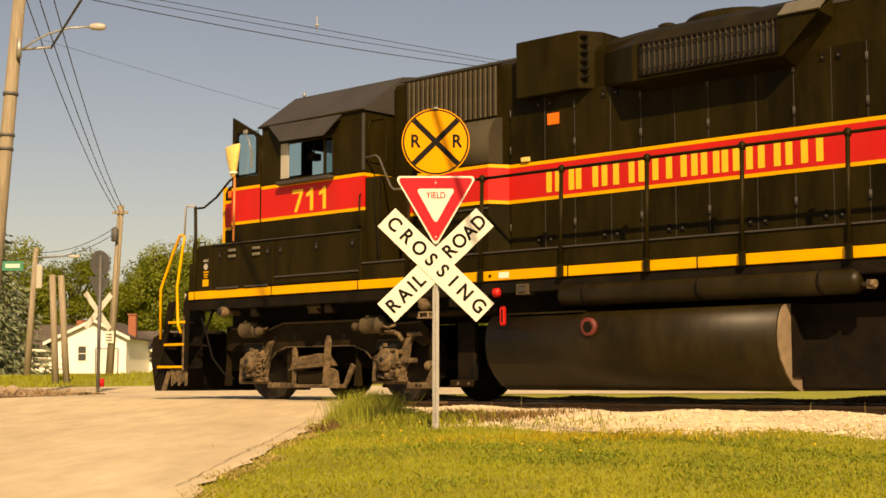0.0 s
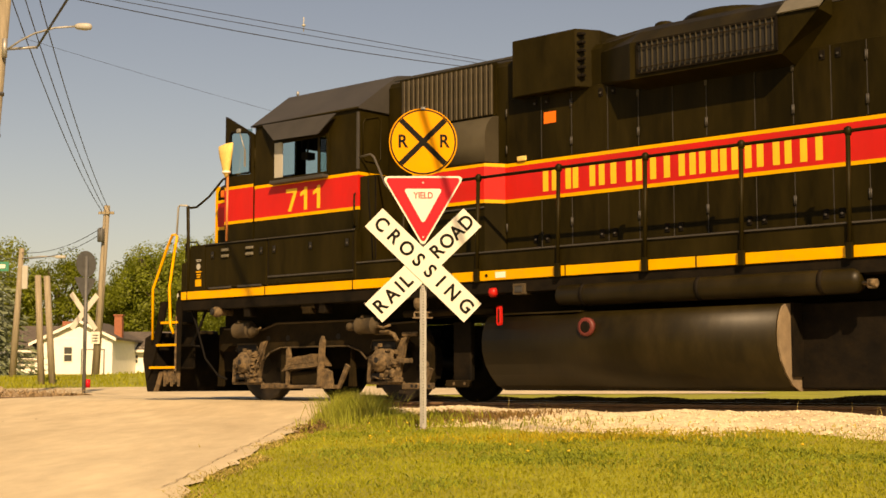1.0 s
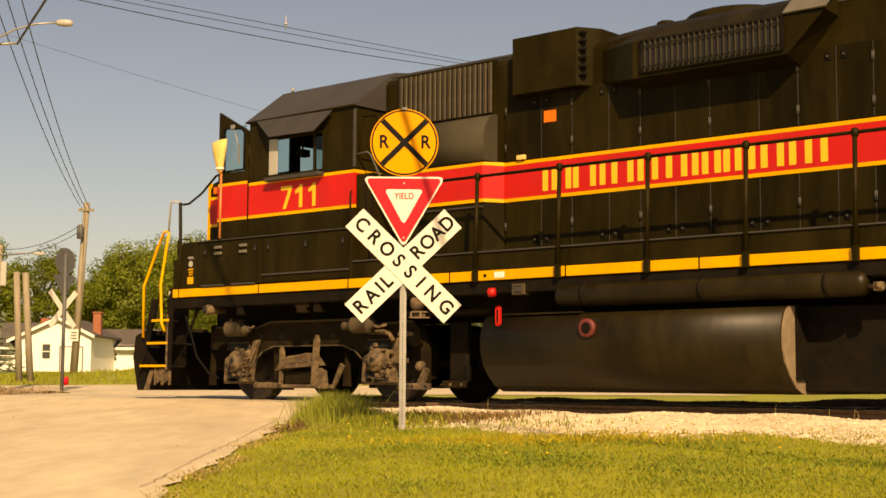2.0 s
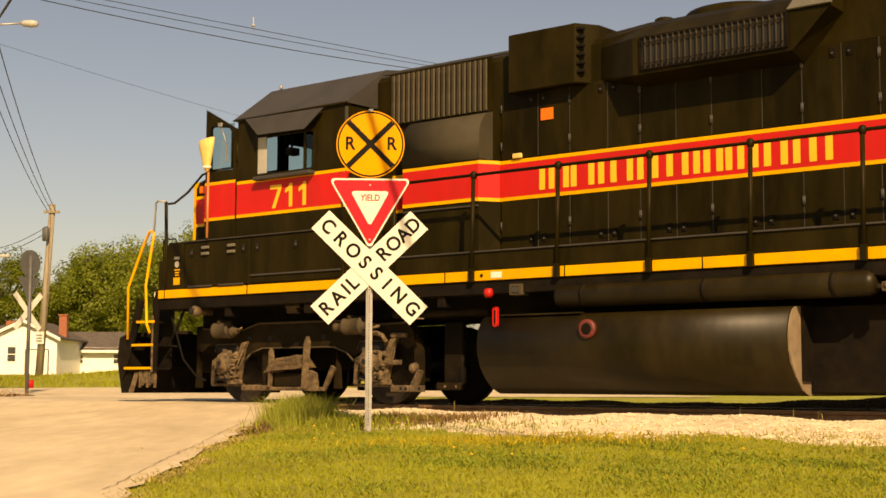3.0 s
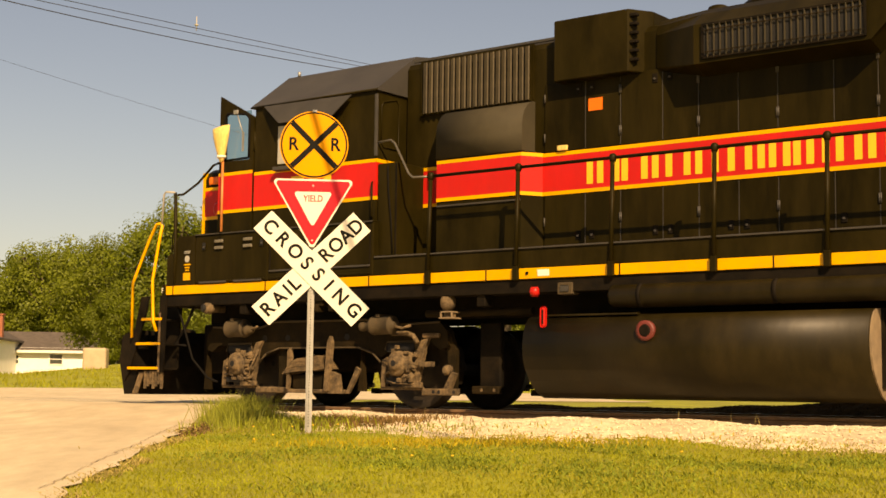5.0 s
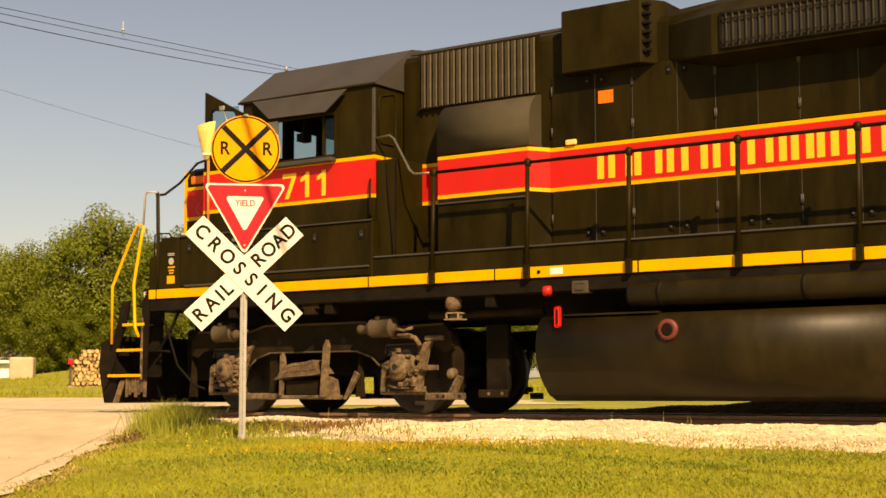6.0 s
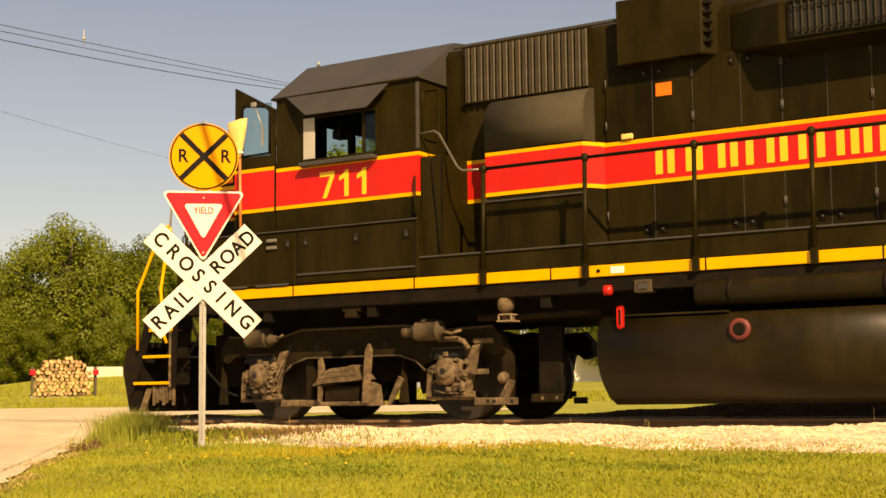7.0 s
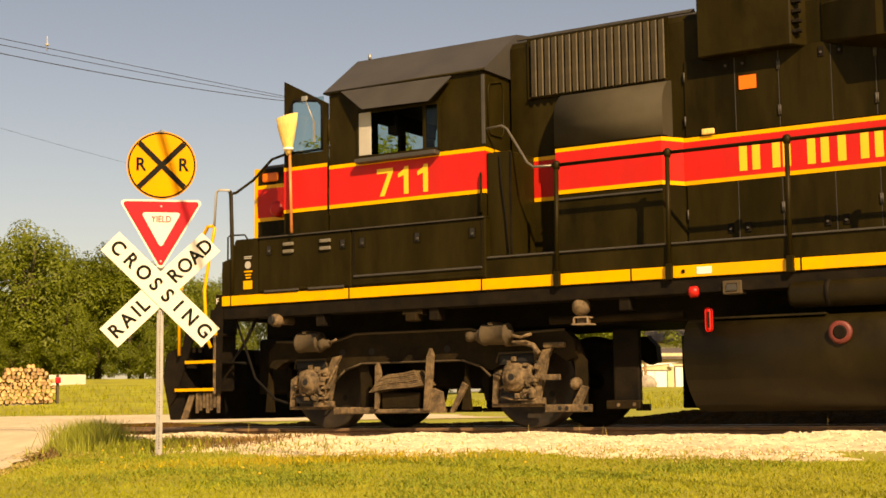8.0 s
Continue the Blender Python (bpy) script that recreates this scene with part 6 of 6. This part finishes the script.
# added house: its white wall fills the pale gap above the garage roof
def back_house():
    y, b = 96.0, .9
    h = thing("house", "added long white house filling the gap behind the garage", "house")
    part("wall", cube(24.0, 44.0, y, y + 8, b - .3, 4.85), M_SIDING, h, "white siding wall")
    part("roof", prism(bmesh.new(), [(y - .5, 4.80), (y + 4, 6.3), (y + 8.5, 4.80), (y + 8.5, 4.65), (y - .5, 4.65)], "x", 23.5, 44.5), M_SHINGLE, h, "dark shingle roof")
    for x in (27.5, 31.0, 35.0, 39.0):
        house_window(h, x, 3.0, .9, 1.1, y)


garage()
timber_porch()
back_house()
bin_ = thing("wheeled_bin", "blue plastic wheeled bin by the lane", "bin", m=pose(-25.9, 84, gz(-25.9, 84)))
part("body", prism(bmesh.new(), [(-.25, 0), (.25, 0), (.32, 1.0), (-.32, 1.0)], "y", -.3, .3), M_BLUE, bin_)
part("lid", cube(-.35, .35, -.36, .33, 1.0, 1.07, .02), M_BLUE, bin_)


# ---- woodpile ----
def woodpile(x, y):
    w = thing("woodpile", "stacked split firewood between two end posts with red markers", "woodpile", m=pose(x, y, gz(x, y) - .03, 0, 0, 8))
    r = random.Random(4)
    shapes = []
    for k in range(6):
        bm = bmesh.new()
        n = r.choice((5, 6, 7, 3, 4))
        pts = [(.085 * r.uniform(.7, 1.15) * math.cos(2 * math.pi * i / n), .07 * r.uniform(.7, 1.15) * math.sin(2 * math.pi * i / n)) for i in range(n)]
        prism(bm, pts, "y", -.25, .25)
        me = bpy.data.meshes.new("log")
        bmesh.ops.recalc_face_normals(bm, faces=bm.faces[:])
        bm.to_mesh(me)
        bm.free()
        me.materials.append(M_LOG)
        shapes.append(me)
    z, row = .12, 0
    while z < 1.30:
        half = .90 - .03 * row * (row > 6)
        xx = -half + r.uniform(0, .1)
        while xx < half:
            top = 1.16 + .10 * math.sin(xx * 2.2 + 1.2) + .05 * math.sin(xx * 9)
            if z < top:
                o = new("log", r.choice(shapes))
                o.parent = w
                o.matrix_basis = pose(xx, r.uniform(-.09, .05), z + r.uniform(-.02, .02), 0, r.uniform(0, 180), r.uniform(-6, 6))
            xx += r.uniform(.12, .165)
        z += .115
        row += 1
    for sx in (-.98, 1.02):
        part("end_post", cube(sx - .04, sx + .04, -.2, .2, -.2, 1.0, .01), M_BARK, w, "dark timber end post")
        part("marker", cube(sx - .09, sx + .09, -.32, -.24, .72, .90, .02), M_SIGNRED, w, "red reflector block")
    part("runner", cube(-1.05, 1.06, -.22, -.12, -.05, .04, .01), M_POLE, w)
    part("runner", cube(-1.05, 1.06, .12, .22, -.05, .04, .01), M_POLE, w)


woodpile(-4.85, 48.0)
wl = tagged(link("low_wall", cube(-4.9, -3.5, 57.0, 57.3, gz(-4, 57) - .3, gz(-4, 57) + .38, .03), mat("pale_concrete", (.55, .47, .36), .9, var=.2, scale=4)), "low pale concrete wall below the trees", "wall")
st_ = thing("stone_block", "tan weathered block in the grass", "block", m=pose(-8.6, 56, gz(-8.6, 56)))
part("block", cube(-.45, .45, -.4, .4, -.1, .8, .08), M_TAN, st_)


# ---- trees ----
def leaf_cloud(rs, centres, radii, per, size, squash=.8, droop=0.0):
    V, F = [], []
    for (cx, cy, cz), rad in zip(centres, radii):
        d = rs.normal(size=(per, 3))
        d /= np.linalg.norm(d, axis=1)[:, None]
        rr = rad * rs.uniform(.45, 1.05, per) ** .6
        p = d * rr[:, None] * np.array([1, 1, squash]) + np.array([cx, cy, cz])
        n = d + rs.normal(0, .35, (per, 3)) + np.array([0, -.25, .5])
        n /= np.linalg.norm(n, axis=1)[:, None]
        t = np.cross(n, rs.normal(size=(per, 3)))
        t /= np.linalg.norm(t, axis=1)[:, None] + 1e-9
        b = np.cross(n, t)
        s = size * rs.uniform(.55, 1.3, per)[:, None]
        V.append(np.stack([p - t * s, p + b * s * .55, p + t * s, p - b * s * .55], 1))
    V = np.concatenate(V).reshape(-1, 3)
    n = len(V) // 4
    F = np.arange(n * 4).reshape(n, 4)
    return V, F


def broadleaf(name, label, seed, height, spread_, clumps, per, size, material, low=.18):
    rs = np.random.default_rng(seed)
    t = thing(name, label, "tree", "trees behind the crossing")
    bm = bmesh.new()
    tube(bm, [(0, 0, -.3), (.05, .03, height * .2), (.0, .1, height * .42), (.1, .05, height * .7)], height * .022, 8)
    part("trunk", bm, M_BARK, t, "grey-brown trunk")
    cs, rads = [], []
    for k in range(clumps):
        d = rs.normal(size=3)
        d /= np.linalg.norm(d)
        k_ = rs.uniform(.72, 1.0) * (1 + .10 * math.sin(3 * math.atan2(d[1], d[0]) + seed) + .07 * math.sin(7 * d[2] + seed))
        rad = height * rs.uniform(.085, .15)
        mid_ = height * (low + (1 - low) * .5)
        half_ = height * (1 - low) * .5
        c = (d[0] * (spread_ - rad * .6) * k_, d[1] * (spread_ - rad * .6) * k_, max(rad * .5, mid_ + d[2] * (half_ - rad * .6) * k_))
        cs.append(c)
        rads.append(rad)
    bm = bmesh.new()
    for c in cs[::4]:
        s0 = Vector((0, .05, max(height * .15, c[2] * .55)))
        e = Vector(c)
        mid = s0.lerp(e, .5) + Vector((0, 0, height * .03))
        tube(bm, [s0, mid, e], height * .006, 5)
    part("branchwork", bm, M_BARK, t)
    V, F = leaf_cloud(rs, cs, rads, per, size)
    mesh_np("crown", V, F, material, t)["label"] = "dense crown of small green leaves"
    return t


def spruce(seed, height, r0):
    rs = np.random.default_rng(seed)
    t = thing("spruce_tree", "tall blue-green spruce with layered drooping boughs", "tree")
    part("trunk", cyl(bmesh.new(), (0, 0, -.3), (0, 0, height), .22, 8, .03), M_BARK, t)
    V, n = [], 0
    tiers = 26
    for k in range(tiers):
        u = k / tiers
        z = height * (.05 + .93 * u)
        R = r0 * (1 - u) ** .85 + .15
        m = int(10 + 14 * (1 - u))
        for j in range(m):
            a = 2 * math.pi * (j + rs.random()) / m
            L = R * rs.uniform(.75, 1.1)
            per = int(10 + 22 * (1 - u))
            s = rs.uniform(.15, 1, per)
            px = np.cos(a) * L * s + rs.normal(0, .10, per)
            py = np.sin(a) * L * s + rs.normal(0, .10, per)
            pz = z - .30 * L * s ** 1.6 + .12 * L * s ** 4 + rs.normal(0, .05, per)
            p = np.stack([px, py, pz], 1)
            d = np.array([math.cos(a), math.sin(a), -.4]) + rs.normal(0, .35, (per, 3))
            d /= np.linalg.norm(d, axis=1)[:, None]
            q = np.cross(d, rs.normal(0, 1, (per, 3)) + np.array([0, 0, 1.5]))
            q /= np.linalg.norm(q, axis=1)[:, None]
            sz = rs.uniform(.10, .22, per)[:, None]
            V.append(np.stack([p - d * sz, p + q * sz * .35, p + d * sz, p - q * sz * .35], 1))
    V = np.concatenate(V).reshape(-1, 3)
    mesh_np("crown", V, np.arange(len(V)).reshape(-1, 4), M_NEEDLE, t)["label"] = "layered blue-green boughs"
    return t


def put(t, x, y, turn=0.0, s=1.0):
    t.matrix_basis = Matrix.Translation((x, y, gz(x, y) - .1)) @ pose(0, 0, 0, 0, 0, turn) @ Matrix.Diagonal((s, s, s, 1))


tA = broadleaf("broadleaf_tree", "dense rounded broadleaf tree in full summer leaf", 31, 7.0, 3.1, 105, 320, .078, M_LEAF, .0)
put(tA, -6.2, 62)
tB = broadleaf("broadleaf_tree", "spreading broadleaf tree with light green leaves", 32, 7.4, 3.5, 105, 300, .082, M_LEAF2, .04)
put(tB, -1.6, 66, 40, .80)
tC = broadleaf("broadleaf_tree", "open-crowned broadleaf tree with gaps of sky", 33, 7.4, 3.1, 46, 270, .085, M_LEAF2, .15)
put(tC, -22.5, 121, 10, 1.6)


def again(t, x, y, turn, s):
    return copy_thing(t, Matrix.Translation((x, y, gz(x, y) - .1)) @ pose(0, 0, 0, 0, 0, turn) @ Matrix.Diagonal((s / t.scale.x, s / t.scale.x, s / t.scale.x, 1)))


for src, x, y, turn, s in ((tB, -9.6, 66, 100, .82), (tA, -3.4, 64, 200, .86), (tC, -18.6, 118, 80, 1.5), (tA, 2.6, 67, 70, .72), (tB, 13.5, 76, 150, .8), (tC, 8.2, 62, 40, 1.62), (tA, -25.0, 126, 170, 1.45), (tB, -20.5, 125, 30, 1.45), (tA, -15.5, 122, 60, 1.5), (tC, -26, 128, 140, 1.5), (tB, -32, 122, 200, 1.45), (tC, -36.5, 118, 20, 1.55), (tA, -41, 120, 250, 1.5), (tB, 13, 88, 60, 1.1), (tA, 20, 92, 10, 1.2), (tB, 28, 95, 210, 1.25), (tC, 36, 92, 33, 1.2), (tA, -7.4, 74, 130, .8), (tB, -13.8, 118, 77, 1.2), (tA, -29, 135, 15, 1.4), (tB, -9, 120, 15, 1.25), (tA, 1, 110, 25, 1.3), (tB, 45, 100, 15, 1.4), (tA, 56, 95, 15, 1.4)):
    again(src, x, y, turn, s)
sp = spruce(41, 8.8, 3.7)
put(sp, -23.2, 72)
again(sp, -27.5, 82, 60, 1.05)
for k, (x, y, s) in enumerate(((-4.6, 60.5, .5), (-2.0, 61.5, .45), (-8.4, 61, .5), (-6.6, 60, .42), (0.8, 62, .5))):
    again(tA, x, y, 50 * k, s)



# ---- what moves ----
def motions():
    times = (0, .5, 1, 2.5, 3, 3.5, 4, 5.5, 6, 6.5, 7, 7.5, 8)
    gone = (0, .044, .14, .632, .868, 1.151, 1.483, 2.774, 3.305, 3.865, 4.47, 5.137, 5.844)
    fit = np.polyfit(times, gone, 5)
    rows, spin = [], []
    for i in range(33):
        t = i * .25
        s = float(np.polyval(fit, t) - np.polyval(fit, 0)) + .05 * (t / 8) ** 3
        rows.append((t, pose(TX + AX.x * s, TY + AX.y * s, 0, 0, 0, TURN)))
        spin.append((t, math.degrees(s / .508)))
    walk(loco, rows)
    walk(broom, rows)
    for x, w in wheels:
        walk(w, [(t, pose(x, 0, .508, 0, a, 0)) for t, a in spin])


motions()
